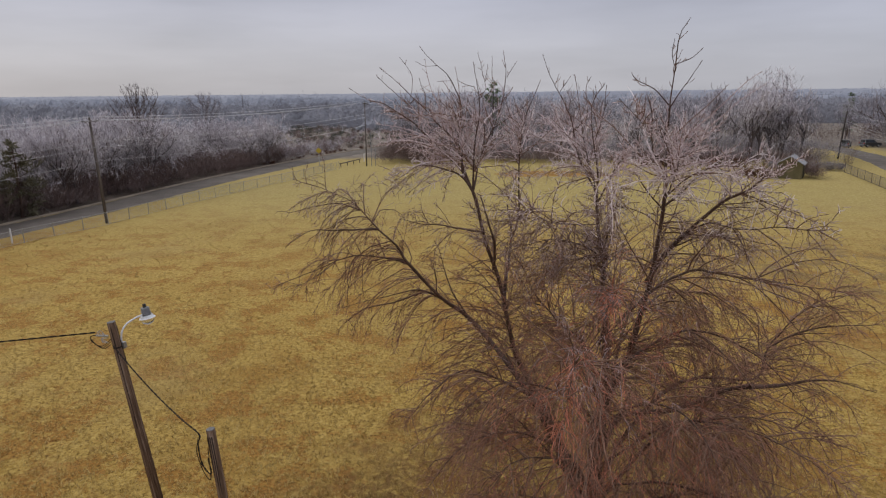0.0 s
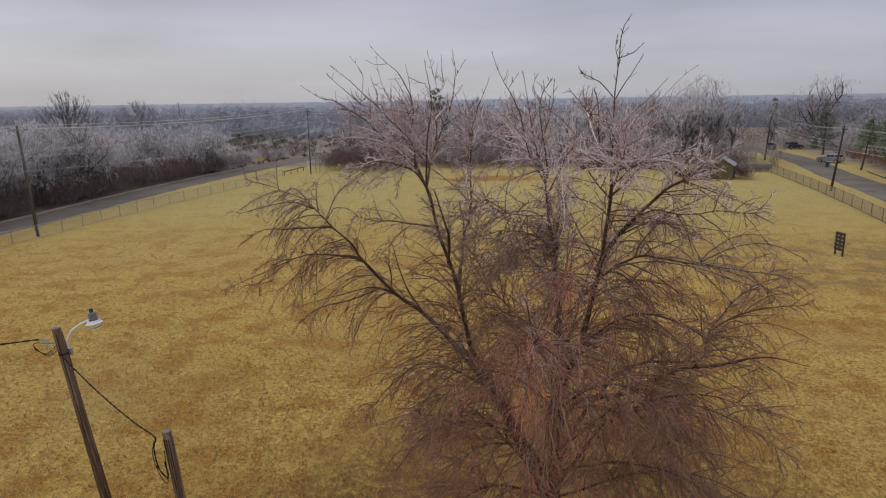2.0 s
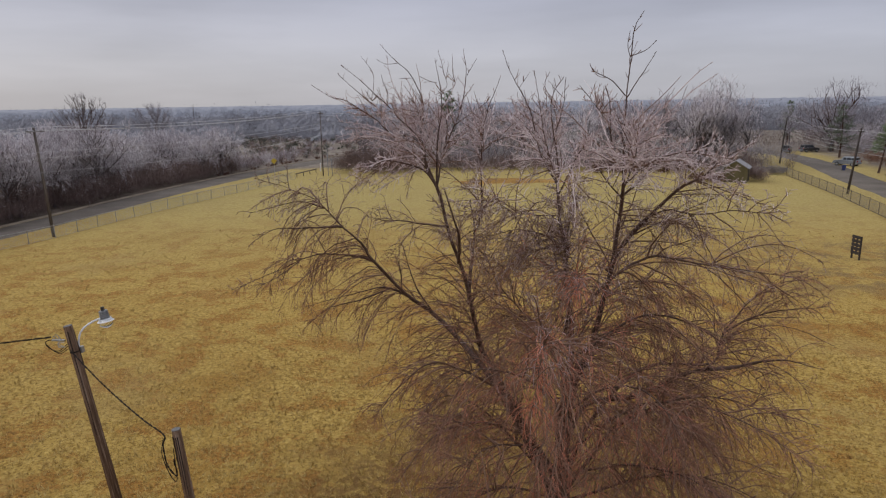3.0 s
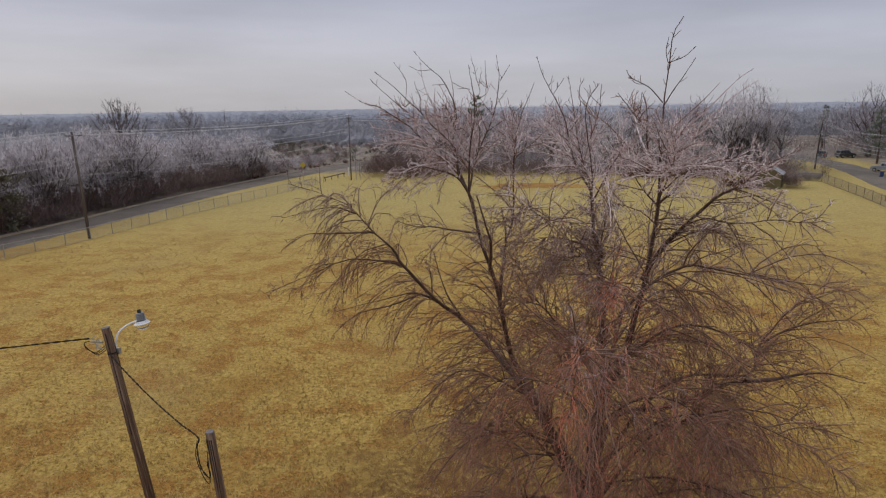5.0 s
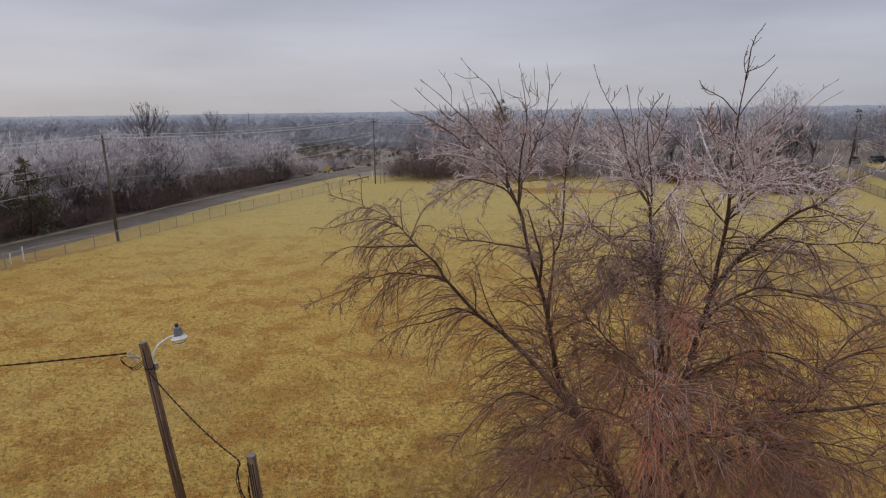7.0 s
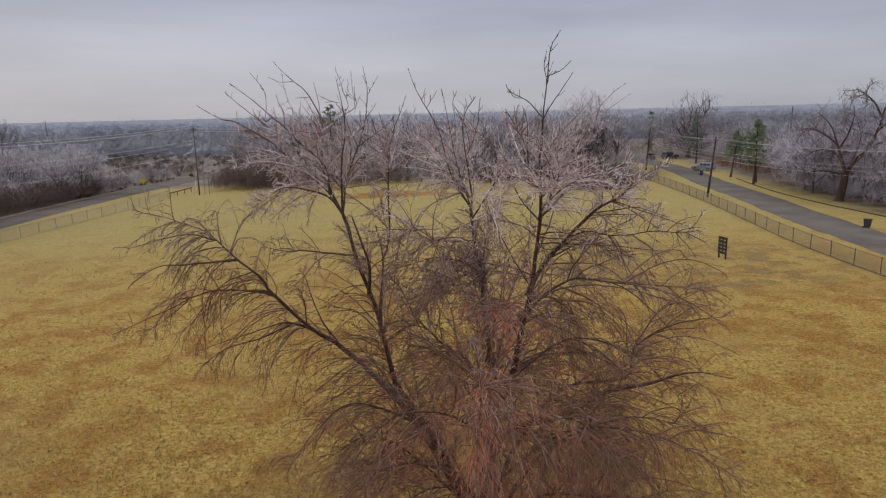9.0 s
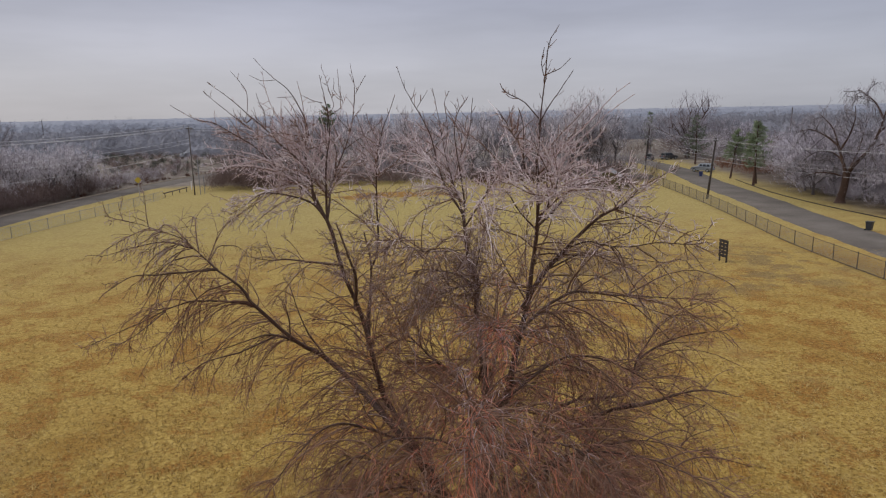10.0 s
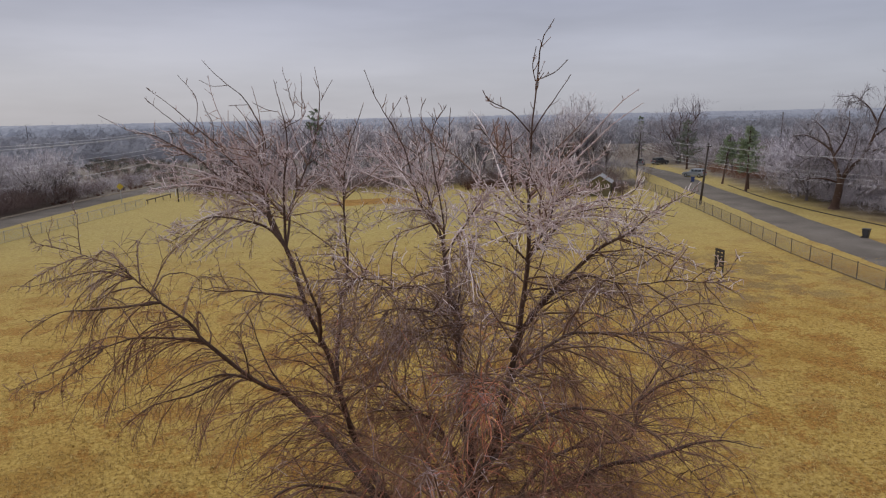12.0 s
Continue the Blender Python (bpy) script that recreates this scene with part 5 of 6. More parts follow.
def spreading_tree(at, label):
    """An old broad tree: a flared leaning trunk that forks low, heavy crooked limbs and a dense twiggy crown."""
    rs = np.random.RandomState(44)
    tree = thing("bare_tree", at, label, "tree")
    side, deep = np.array([0.78, -0.62, 0.0]), np.array([0.62, 0.78, 0.0])

    def run(*points):
        return spline([side * a + deep * d + np.array([0, 0, z]) for a, d, z in points], 16)

    trunk = run((0, 0, -0.2), (0.05, 0, 0.5), (0.25, 0, 1.8), (0.35, 0, 3.3))
    v, q = tubes(trunk[None], (0.38 + 0.5 * np.exp(-np.linspace(0, 6, 16)))[None], 14)
    child("trunk", mesh_of("trunk", v, q, M_BARK, True), tree)
    runs = [run((0.35, 0, 3.0), (0.9, 0.2, 4.2), (2.2, 0.5, 5.9), (3.0, 0.4, 8.1), (3.4, 0.2, 10.3), (4.1, 0, 12.4), (4.4, 0, 14.0)),
            run((0.3, 0, 3.0), (0.0, -0.3, 4.3), (-0.7, -0.8, 6.4), (-1.4, -1.0, 8.4), (-2.7, -1.2, 9.9)),
            run((0.0, -0.2, 4.2), (-0.6, 0.4, 5.2), (-1.9, 1.0, 5.8), (-3.3, 1.4, 5.4), (-4.3, 1.6, 4.4)),
            run((0.2, 0, 2.9), (-1.0, -0.9, 3.4), (-2.6, -1.8, 3.5), (-4.0, -2.4, 2.9)),
            run((2.2, 0.5, 5.8), (3.4, 1.2, 6.6), (4.6, 1.6, 6.8), (5.8, 1.8, 6.2)),
            run((3.0, 0.4, 8.0), (4.2, -0.4, 9.2), (5.4, -0.8, 10.2), (6.3, -1.0, 10.6)),
            run((0.6, 0.2, 3.9), (1.2, 2.2, 5.6), (1.5, 3.8, 7.2), (1.6, 5.0, 8.4)),
            run((0.5, 0, 3.6), (1.4, -2.0, 5.2), (2.2, -3.6, 6.2), (3.0, -4.8, 6.4)),
            run((3.2, 0.3, 9.4), (2.4, 0.8, 11.0), (1.4, 1.0, 12.0), (0.6, 1.2, 12.6)),
            run((-0.5, -0.7, 6.0), (0.2, -1.4, 7.6), (0.6, -1.8, 9.4), (0.5, -2.0, 10.8)),
            run((-0.8, -0.8, 6.6), (-2.2, 0.2, 7.6), (-3.6, 0.8, 8.2), (-4.9, 1.2, 8.0))]
    for k, p in enumerate(runs):
        v, q = tubes(p[None], taper([0.27 if k < 2 else 0.13], [0.025], 16), 8)
        child("limb", mesh_of("limb", v, q, M_BARK, True), tree)
    P = np.array(runs)
    b, w, _, t = shoots(rs, P, 11, 0.25, 1.0, 55, 14)
    A = grow(rs, b, w, rs.uniform(1.2, 3.4, len(b)) * (1.15 - 0.6 * t), 7, -0.1, 0.18)
    v1, q1 = tubes(A, taper(np.full(len(A), 0.055), np.full(len(A), 0.02), 7), 4)
    b, w, _, t = shoots(rs, A, 8, 0.15, 1.0, 52, 14)
    B = grow(rs, b, w, rs.uniform(0.5, 1.5, len(b)), 4, -0.15, 0.2)
    v2, q2 = tubes(B, taper(np.full(len(B), 0.024), np.full(len(B), 0.014), 4), 2)
    tagged(child("branchwork", mesh_of("branchwork", np.vstack([v1, v2]), np.vstack([q1, q2 + len(v1)]), M_GREYWOOD, True), tree), kind="stuff")
    b, w, _, _ = shoots(rs, B, 9, 0.1, 1.0, 50, 18)
    C = grow(rs, b, w, rs.uniform(0.25, 0.8, len(b)), 2, 0, 0.3)
    v, q = tubes(C, taper(np.full(len(C), 0.015), np.full(len(C), 0.008), 2), 2)
    tagged(child("crown", mesh_of("crown", v, q, M_GREYTWIG, True), tree), kind="stuff")


def right_trees():
    spreading_tree((53.3, 68.6, 0), "big old bare tree with crooked spreading limbs across the lane")
    spots = [(55.5, 61), (57, 65), (54.5, 75), (56, 79), (58.5, 71), (53.5, 57), (57.5, 83), (59, 76), (61, 66), (60, 61), (63, 70), (61, 78), (66, 84), (70, 72), (74, 90), (64, 93), (70, 102), (78, 80), (82, 98), (60, 56), (66, 60),
             (66, 112), (72, 120), (80, 112), (88, 104), (62, 122), (58, 140), (68, 136), (78, 132), (90, 124), (98, 112), (50, 136), (42, 130), (46, 148), (100, 140), (110, 125), (84, 150), (70, 158), (64, 128), (60, 146), (54, 152), (66, 150), (74, 144), (50, 160), (40, 142), (36, 150), (62, 112), (68, 118), (92, 92), (96, 104), (72, 66), (76, 74)]
    spots = [p for p in spots if p[1] < 105 or abs(p[0] - lane_x(ROAD_RIGHT, p[1])) > 8.5]
    for k, (x, y) in enumerate(spots):
        pool = LILAC if k % 5 < 2 or k < 10 else BROWN
        plant("bare_tree", pool[k % len(pool)], (x + rng.uniform(-1, 1), y + rng.uniform(-1, 1), 0), rng.uniform(0, 360), rng.uniform(0.85, 1.15) * (0.8 if k < 10 else 0.82), "bare pale-twigged tree across the lane", "tree", "trees across the lane")
    plant("bare_tree", OLD, (69.9, 138.6, 0), 40, tall(OLD, 13.5), "wide-crowned dark bare tree past the lane's end", "tree", "")
    for k in range(30):
        x, y = rng.uniform(58, 84), rng.uniform(58, 125)
        plant("shrub", rng.choice(SHRUB), (x + (y - 58) * 0.15, y, 0), rng.uniform(0, 360), rng.uniform(0.7, 1.3), "bare shrub beneath the trees", "shrub", "shrubs across the lane")


left_thicket()
back_woods()
right_trees()


# ---- evergreens ----
def conifer(at, height, radius, label, seed, needles=M_NEEDLE, bare=0.14, lean=0.02):
    """A trunk with whorls of boughs; every bough carries many short needle sprays."""
    rs = np.random.RandomState(seed)
    t = thing("pine_tree", at, label, "tree")
    trunk = grow(rs, np.zeros((1, 3)) - np.array([[0, 0, 0.2]]), np.array([[lean, 0.02, 1.0]]), np.array([height * 0.98]), 10, 0.2, 0.02)
    v, q = tubes(trunk, taper(np.array([0.022 * height]), np.array([0.02]), 10), 8)
    child("trunk", mesh_of("trunk", v, q, M_BARK, True), t)
    b, w, _, tt = shoots(rs, trunk, 52, bare, 0.99, 78, 14)
    shape = np.sin(np.clip((1 - tt) * 1.5, 0, 1.57)) + 0.12
    B = grow(rs, b, unit(w * np.array([1, 1, 0.4])), rs.uniform(0.35, 1.2, len(b)) * radius * shape, 6, 0.1, 0.16)
    v, q = tubes(B, taper(np.full(len(B), 0.035), np.full(len(B), 0.012), 6), 4)
    tagged(child("bough", mesh_of("bough", v, q, M_BARK, True), t), kind="stuff")
    nb, nw, _, _ = shoots(rs, B, 24, 0.25, 1.0, 45, 22)
    N = grow(rs, nb, unit(nw + np.array([0, 0, 0.25])), rs.uniform(0.25, 0.65, len(nb)), 3, 0.1, 0.3)
    v, q = tubes(N, np.tile(np.array([[0.03, 0.05, 0.012]]), (len(N), 1)), 3)
    tagged(child("needle_spray", mesh_of("needle_spray", v, q, needles, True), t), "green needle sprays", kind="stuff")
    return t


conifer((55.8, 96.2, 0), 8.0, 2.6, "dark green pine with a bare leaning trunk beside the lane", 3, M_NEEDLE, 0.42, 0.14)
conifer((53.8, 86.6, 0), 9.6, 2.7, "green pine with a bare lower trunk", 4, M_NEEDLE, 0.36, 0.03)
conifer((55.4, 88.5, 0), 7.2, 2.4, "green pine with a bare lower trunk", 5, M_NEEDLE, 0.4, -0.12)
conifer((-7.5, 118, 0), 13.4, 3.4, "tall dark evergreen standing above the woods", 6)
conifer((-47.4, 53.0, 0), 7.7, 3.1, "dark olive cedar in the thicket", 7, M_CEDARSPRAY, 0.03)
conifer((-49.0, 50.4, 0), 7.2, 2.9, "dark olive cedar in the thicket", 17, M_CEDARSPRAY, 0.03)
conifer((72.5, 165, 0), 10.4, 2.4, "dark evergreen standing above the woods", 8)
conifer((63.3, 122, 0), 10.0, 3.4, "pale frosted green evergreen near the lane's end", 9, M_PALENEEDLE, 0.2)


# ---- scrub, far woods and distance ----
def brush(name, spots, sizes, blades, width, mat, label, seed):
    """Clumps of slender upright blades in one mesh."""
    rs = np.random.RandomState(seed)
    m = len(spots)
    who = np.repeat(np.arange(m), blades)
    h = sizes[who]
    base = np.stack([spots[who, 0], spots[who, 1], np.zeros(len(who))], -1) + rs.normal(0, 1, (len(who), 3)) * (h * 0.16)[:, None] * np.array([1, 1, 0])
    lean = rs.normal(0, 0.36, (len(who), 2))
    base[:, 2] += h * rs.uniform(0, 0.45, len(who))
    tip = base + np.stack([lean[:, 0] * h, lean[:, 1] * h, h * rs.uniform(0.2, 0.62, len(who))], -1)
    mid = (base + tip) / 2
    a = rs.uniform(0, 2 * np.pi, len(who))
    wv = np.stack([np.cos(a), np.sin(a), 0 * a], -1) * width
    v = np.stack([base - wv * 0.4, mid + wv, tip, mid - wv], 1).reshape(-1, 3)
    q = np.arange(len(who) * 4).reshape(-1, 4)
    return tagged(new(name, mesh_of(name, v, q, mat)), label, "vegetation", kind="stuff")


def scrub_spots(count, x0, x1, y0, y1, seed, keep):
    rs = np.random.RandomState(seed)
    p = np.stack([rs.uniform(x0, x1, count * 3), rs.uniform(y0, y1, count * 3)], -1)
    return p[[bool(keep(x, y)) for x, y in p]][:count]


def undergrowth(count, x0, x1, y0, y1, keep, low, high, mat, label, seed):
    sp_ = scrub_spots(count, x0, x1, y0, y1, seed, keep)
    brush("undergrowth", sp_, np.random.RandomState(seed + 1).uniform(low, high, len(sp_)), 90, 0.0135, mat, label, seed + 2)


undergrowth(760, -75, -34, 28, 103, lambda x, y: lane_x(ROAD_LEFT, y) - 15 < x < lane_x(ROAD_LEFT, y) - 3.1, 1.8, 4.6, M_BROWNTWIG, "dense dark brown undergrowth of the thicket", 71)
undergrowth(260, -24, 48, 102, 135, lambda x, y: y > 104 - 0.05 * x, 2.0, 4.8, M_GREYTWIG, "grey undergrowth along the wood's edge", 77)
undergrowth(240, 52, 110, 58, 150, lambda x, y: x > lane_x(ROAD_RIGHT, y) + 11, 1.5, 4.0, M_GREYTWIG, "grey undergrowth beneath the trees", 80)
sp = scrub_spots(800, -150, -10, 96, 240, 1, lambda x, y: x < lane_x(ROAD_LEFT, y) - 5)
brush("scrub", sp, np.random.RandomState(2).uniform(0.8, 2.6, len(sp)), 60, 0.028, M_BROWNTWIG, "low brown bushes on the rough land", 3)
sp = scrub_spots(420, -150, -10, 96, 240, 4, lambda x, y: x < lane_x(ROAD_LEFT, y) - 5)
brush("scrub", sp, np.random.RandomState(5).uniform(0.7, 2.1, len(sp)), 50, 0.025, M_FROST, "low frosted bushes on the rough land", 6)
M_CEDAR = material("cedar_scrub", [(0.3, (0.022, 0.026, 0.018)), (0.55, (0.055, 0.06, 0.042)), (0.75, (0.11, 0.105, 0.08))], 0.3, 3, 0.85, 0, per_piece=0.3)
sp = scrub_spots(520, -150, -12, 104, 215, 61, lambda x, y: x < lane_x(ROAD_LEFT, y) - 6)
brush("scrub", sp, np.random.RandomState(62).uniform(0.8, 2.4, len(sp)), 60, 0.035, M_CEDAR, "small dark cedar bushes dotted over the rough land", 63)


def ridge_lines(rows, near, far, low, high, label, seed, mat=M_FARHAZETWIG):
    """Long low belts of far woods with an uneven top."""
    rs = np.random.RandomState(seed)
    verts, quads = [], []
    for _ in range(rows):
        y = near * (far / near) ** rs.uniform(0, 1)
        x0, run = rs.uniform(-0.95, 0.95) * y, rs.uniform(0.25, 0.9) * y
        n = max(24, int(run / (y * 0.006)))
        x = np.linspace(x0 - run / 2, x0 + run / 2, n)
        yy = y + (x - x0) * rs.normal(0, 0.15)
        top = rs.uniform(low, high) * (0.75 + 0.25 * np.interp(np.arange(n), np.arange(0, n + 6, 6), rs.uniform(0, 1, len(np.arange(0, n + 6, 6))))) * rs.uniform(0.72, 1.12, n)
        top *= np.clip(np.minimum(np.arange(n), n - 1 - np.arange(n)) / 5, 0.02, 1)
        k = sum(len(v) for v in verts)
        deep = y * 0.012
        verts.append(np.stack([np.stack([x, yy + o * deep, top * h - 0.1], -1) for o, h in ((-1, 0.0), (-0.7, 0.6), (0.0, 1.0), (0.8, 0.5), (1, 0.0))], 1).reshape(-1, 3))
        i, j = np.meshgrid(np.arange(n - 1), np.arange(4), indexing="ij")
        a = (k + i * 5 + j).ravel()
        quads.append(np.stack([a, a + 5, a + 6, a + 1], -1))
    return tagged(new("far_woods", mesh_of("far_woods", np.vstack(verts), np.vstack(quads), mat)), label, "vegetation", kind="stuff")


def far_crowns(rows, near, far, low, high, blades, mat, label, seed):
    """Copses of round twiggy crowns: short twigs that point outwards from each crown."""
    rs = np.random.RandomState(seed)
    at, size = [], []
    for _ in range(rows):
        y = near * (far / near) ** rs.uniform(0, 1)
        x0, run = rs.uniform(-0.9, 0.9) * y, rs.uniform(0.2, 0.7) * y
        n = int(run / 3.0)
        x = x0 + rs.uniform(-0.5, 0.5, n) * run
        at.append(np.stack([x, y + (x - x0) * rs.normal(0, 0.1) + rs.normal(0, 0.03 * y, n)], -1))
        size.append(rs.uniform(low, high) * rs.uniform(0.55, 1.15, n))
    return twig_clouds("far_woods", np.concatenate(at), np.concatenate(size), blades, 0.065, 0.10, mat, label, rs)


def twig_clouds(name, at, size, blades, wide, reach, mat, label, rs, middle=0.56, deep=1.0):
    """Round clouds of fine twigs, each cloud as high as its size."""
    who = np.repeat(np.arange(len(at)), blades)
    h = size[who][:, None]
    d = unit(rs.normal(0, 1, (len(who), 3)))
    p = np.column_stack([at[who], np.zeros(len(who))]) + np.array([0, 0, middle]) * h + d * rs.uniform(0.0, 0.42, (len(who), 1)) * h * np.array([0.9, 0.9, deep])
    tip = p + unit(d + np.array([0, 0, 0.4])) * rs.uniform(0.3, 1.0, (len(who), 1)) * reach * h
    side = unit(np.cross(d, rs.normal(0, 1, d.shape))) * wide
    v = np.stack([p - side, p + side, tip], 1).reshape(-1, 3)
    return tagged(new(name, mesh_of(name, v, np.arange(len(v)).reshape(-1, 3), mat)), label, "vegetation", kind="stuff")


frost_rs = np.random.RandomState(101)
cloud_y = frost_rs.uniform(33, 104, 300)
cloud_x = np.array([lane_x(ROAD_LEFT, y) for y in cloud_y]) - 5.4 - 20 * frost_rs.uniform(0, 1, 300) ** 1.5
twig_clouds("frosted_twigs", np.stack([cloud_x, cloud_y], -1), frost_rs.uniform(4.5, 8.4, 300) * np.where(cloud_y < 82, 1, 0.88), 330, 0.013, 0.11, M_FROST, "dense frosted lilac twigs filling the thicket", frost_rs, 0.69, 0.72)
cloud_y = frost_rs.uniform(56, 150, 170)
cloud_x = np.array([lane_x(ROAD_RIGHT, y) for y in cloud_y]) + 9.5 + 36 * frost_rs.uniform(0, 1, 170) ** 1.4
twig_clouds("frosted_twigs", np.stack([cloud_x, cloud_y], -1), frost_rs.uniform(3.6, 8.0, 170), 330, 0.014, 0.11, M_LILACTWIG, "dense grey-lilac twigs among the trees", frost_rs)
# copses and belts carry haze in their colour, paler and bluer farther off
far_crowns(34, 165, 330, 7.5, 11.0, 120, M_MIDHAZETWIG, "haze-grey bare woods beyond the rough land", 31)
far_crowns(16, 190, 400, 6.0, 8.5, 150, M_MIDHAZEFROST, "haze-grey frosted bare woods beyond the rough land", 33)
ridge_lines(30, 185, 400, 4.2, 7.2, "haze-grey belts of bare woods beyond the rough land", 39, M_MIDHAZETWIG)
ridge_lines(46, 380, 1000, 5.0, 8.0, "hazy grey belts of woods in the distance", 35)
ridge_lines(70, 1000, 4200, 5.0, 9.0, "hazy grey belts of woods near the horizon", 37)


M_RUSTLEAF = material("rusty_dead_leaf", [(0.3, (0.07, 0.028, 0.016)), (0.55, (0.15, 0.065, 0.038)), (0.75, (0.24, 0.12, 0.07))], 0.4, 4, 0.9, 0, per_piece=0.3)
undergrowth(90, 60, 78, 98, 118, lambda x, y: x > lane_x(ROAD_RIGHT, y) + 8, 1.4, 2.6, M_RUSTLEAF, "rust-brown hedge still holding dead leaves", 84)
undergrowth(36, 27.5, 31.2, 86, 91, lambda x, y: True, 0.8, 1.7, M_RUSTLEAF, "rust-brown weeds against the shed", 96)
undergrowth(16, 35.0, 36.4, 86, 91, lambda x, y: True, 1.5, 3.0, M_BROWNTWIG, "dark bare brush beside the shed", 99)
undergrowth(70, 16, 31, 97, 103, lambda x, y: True, 0.9, 1.9, M_RUSTLEAF, "rust-brown dead brush beside the shed", 87)
undergrowth(90, 34, 43, 95.5, 99, lambda x, y: abs(y - 97.5 + 0.28 * (x - 38)) < 1.2, 0.9, 1.6, M_GREYTWIG, "frosted vines and dead weeds along the back fence", 93)
undergrowth(110, -25, -14, 100, 112, lambda x, y: x > lane_x(ROAD_LEFT, y) + 12, 2.5, 5.0, M_BROWNTWIG, "dark brushy clump at the field's corner", 90)


undergrowth(110, -56, -24, 103, 128, lambda x, y: lane_x(ROAD_LEFT, y) - 10 < x < lane_x(ROAD_LEFT, y) - 4.6, 1.2, 2.9, M_BROWNTWIG, "grey-brown bare bushes along the verge", 111)
undergrowth(60, -56, -24, 103, 128, lambda x, y: lane_x(ROAD_LEFT, y) - 10 < x < lane_x(ROAD_LEFT, y) - 4.6, 1.6, 3.2, M_FROST, "frosted bare bushes along the verge", 114)
undergrowth(150, 44, 112, 138, 162, lambda x, y: True, 3.0, 6.5, M_BROWNTWIG, "dark brown thicket past the end of the lane", 117)
undergrowth(150, -44, -20, 96, 150, lambda x, y: lane_x(ROAD_LEFT, y) - 5.2 < x < lane_x(ROAD_LEFT, y) - 2.9, 0.3, 1.0, M_RUSTLEAF, "rust-brown dead grass along the lane's verge", 102)
undergrowth(120, -20, 42, 100, 110, lambda x, y: 103 - 0.05 * x < y < 107 - 0.05 * x, 1.6, 3.6, M_BROWNTWIG, "dark brown brush at the foot of the woods", 105)
undergrowth(110, 50, 66, 56, 86, lambda x, y: lane_x(ROAD_RIGHT, y) + 9.5 < x < lane_x(ROAD_RIGHT, y) + 17, 1.4, 3.2, M_LILACTWIG, "pale frosted brush beneath the trees", 108)
p_edge = spline([(55.5, 94, 0.05), (51.8, 79.6, 0.05), (50.2, 68, 0.05), (49.9, 57.8, 0.05), (49.5, 46, 0.05)], 60)
edge_v, edge_q = tubes(p_edge[None], np.full((1, 60), 0.055), 6)
tagged(new("timber_edging", mesh_of("timber_edging", edge_v, edge_q, M_DARKWOOD, True)), "low dark timber edging along the lawn", "edging")


def marker_post(at, height):
    t = thing("marker_post", at, "short white marker post beside the fence", "post", "white posts")
    part("shaft", rod((0, 0, -0.05), (0, 0, height), 0.055, sides=10), M_WHITE, t)
    part("cap", rod((0, 0, height), (0, 0, height + 0.05), 0.065, 0.03, 10), M_WHITE, t)


marker_post((-39.6, 43.0, 0), 1.15)
marker_post((-40.0, 42.2, 0), 0.8)
marker_post((-28.0, 104.5, 0), 1.3)


# ---- field furniture and vehicles ----
def slatted_board(at, turn):
    t = thing("slatted_board", at, "dark slatted wooden stand upright on the grass", "wooden stand", turn=turn)
    for x in (-0.36, 0.36):
        part("leg", box(x - 0.045, -0.04, -0.05, x + 0.045, 0.05, 1.6), M_DARKWOOD, t, bevel=0.006)
    for k in range(5):
        z = 0.34 + 0.27 * k
        part("slat", box(-0.42, -0.075, z, 0.42, -0.045, z + 0.2), M_DARKWOOD, t, bevel=0.006)
    part("centre_rail", box(-0.05, -0.04, 0.3, 0.05, 0.04, 1.58), M_DARKWOOD, t, bevel=0.006)
    return t


slatted_board((25.6, 44.2, 0), -80)


def wheelie_bin(at, turn, mat, label):
    t = thing("wheelie_bin", at, label, "bin", "rubbish bins", turn)
    t.scale = (0.8, 0.8, 0.8)
    bm = box(-0.3, -0.34, 0.08, 0.3, 0.34, 0.98)
    for v in bm.verts:
        if v.co.z < 0.5:
            v.co.x *= 0.8
            v.co.y *= 0.75
    part("body", bm, mat, t, bevel=0.025)
    lid = part("lid", box(-0.33, -0.4, 0.98, 0.33, 0.36, 1.06), mat, t, bevel=0.02)
    part("handle", rod((-0.26, 0.42, 0.98), (0.26, 0.42, 0.98), 0.02), mat, lid)
    for x in (-0.27, 0.27):
        part("wheel", rod((x - 0.03, 0.3, 0.11), (x + 0.03, 0.3, 0.11), 0.11, sides=16), M_TYRE, t)
    return t


wheelie_bin((44.0, 52.7, 0), 30, M_BIN, "black plastic wheeled rubbish bin beside the lane")
wheelie_bin((53.0, 100.0, 0), 60, M_BLUE, "blue plastic wheeled bin beside the parked car")


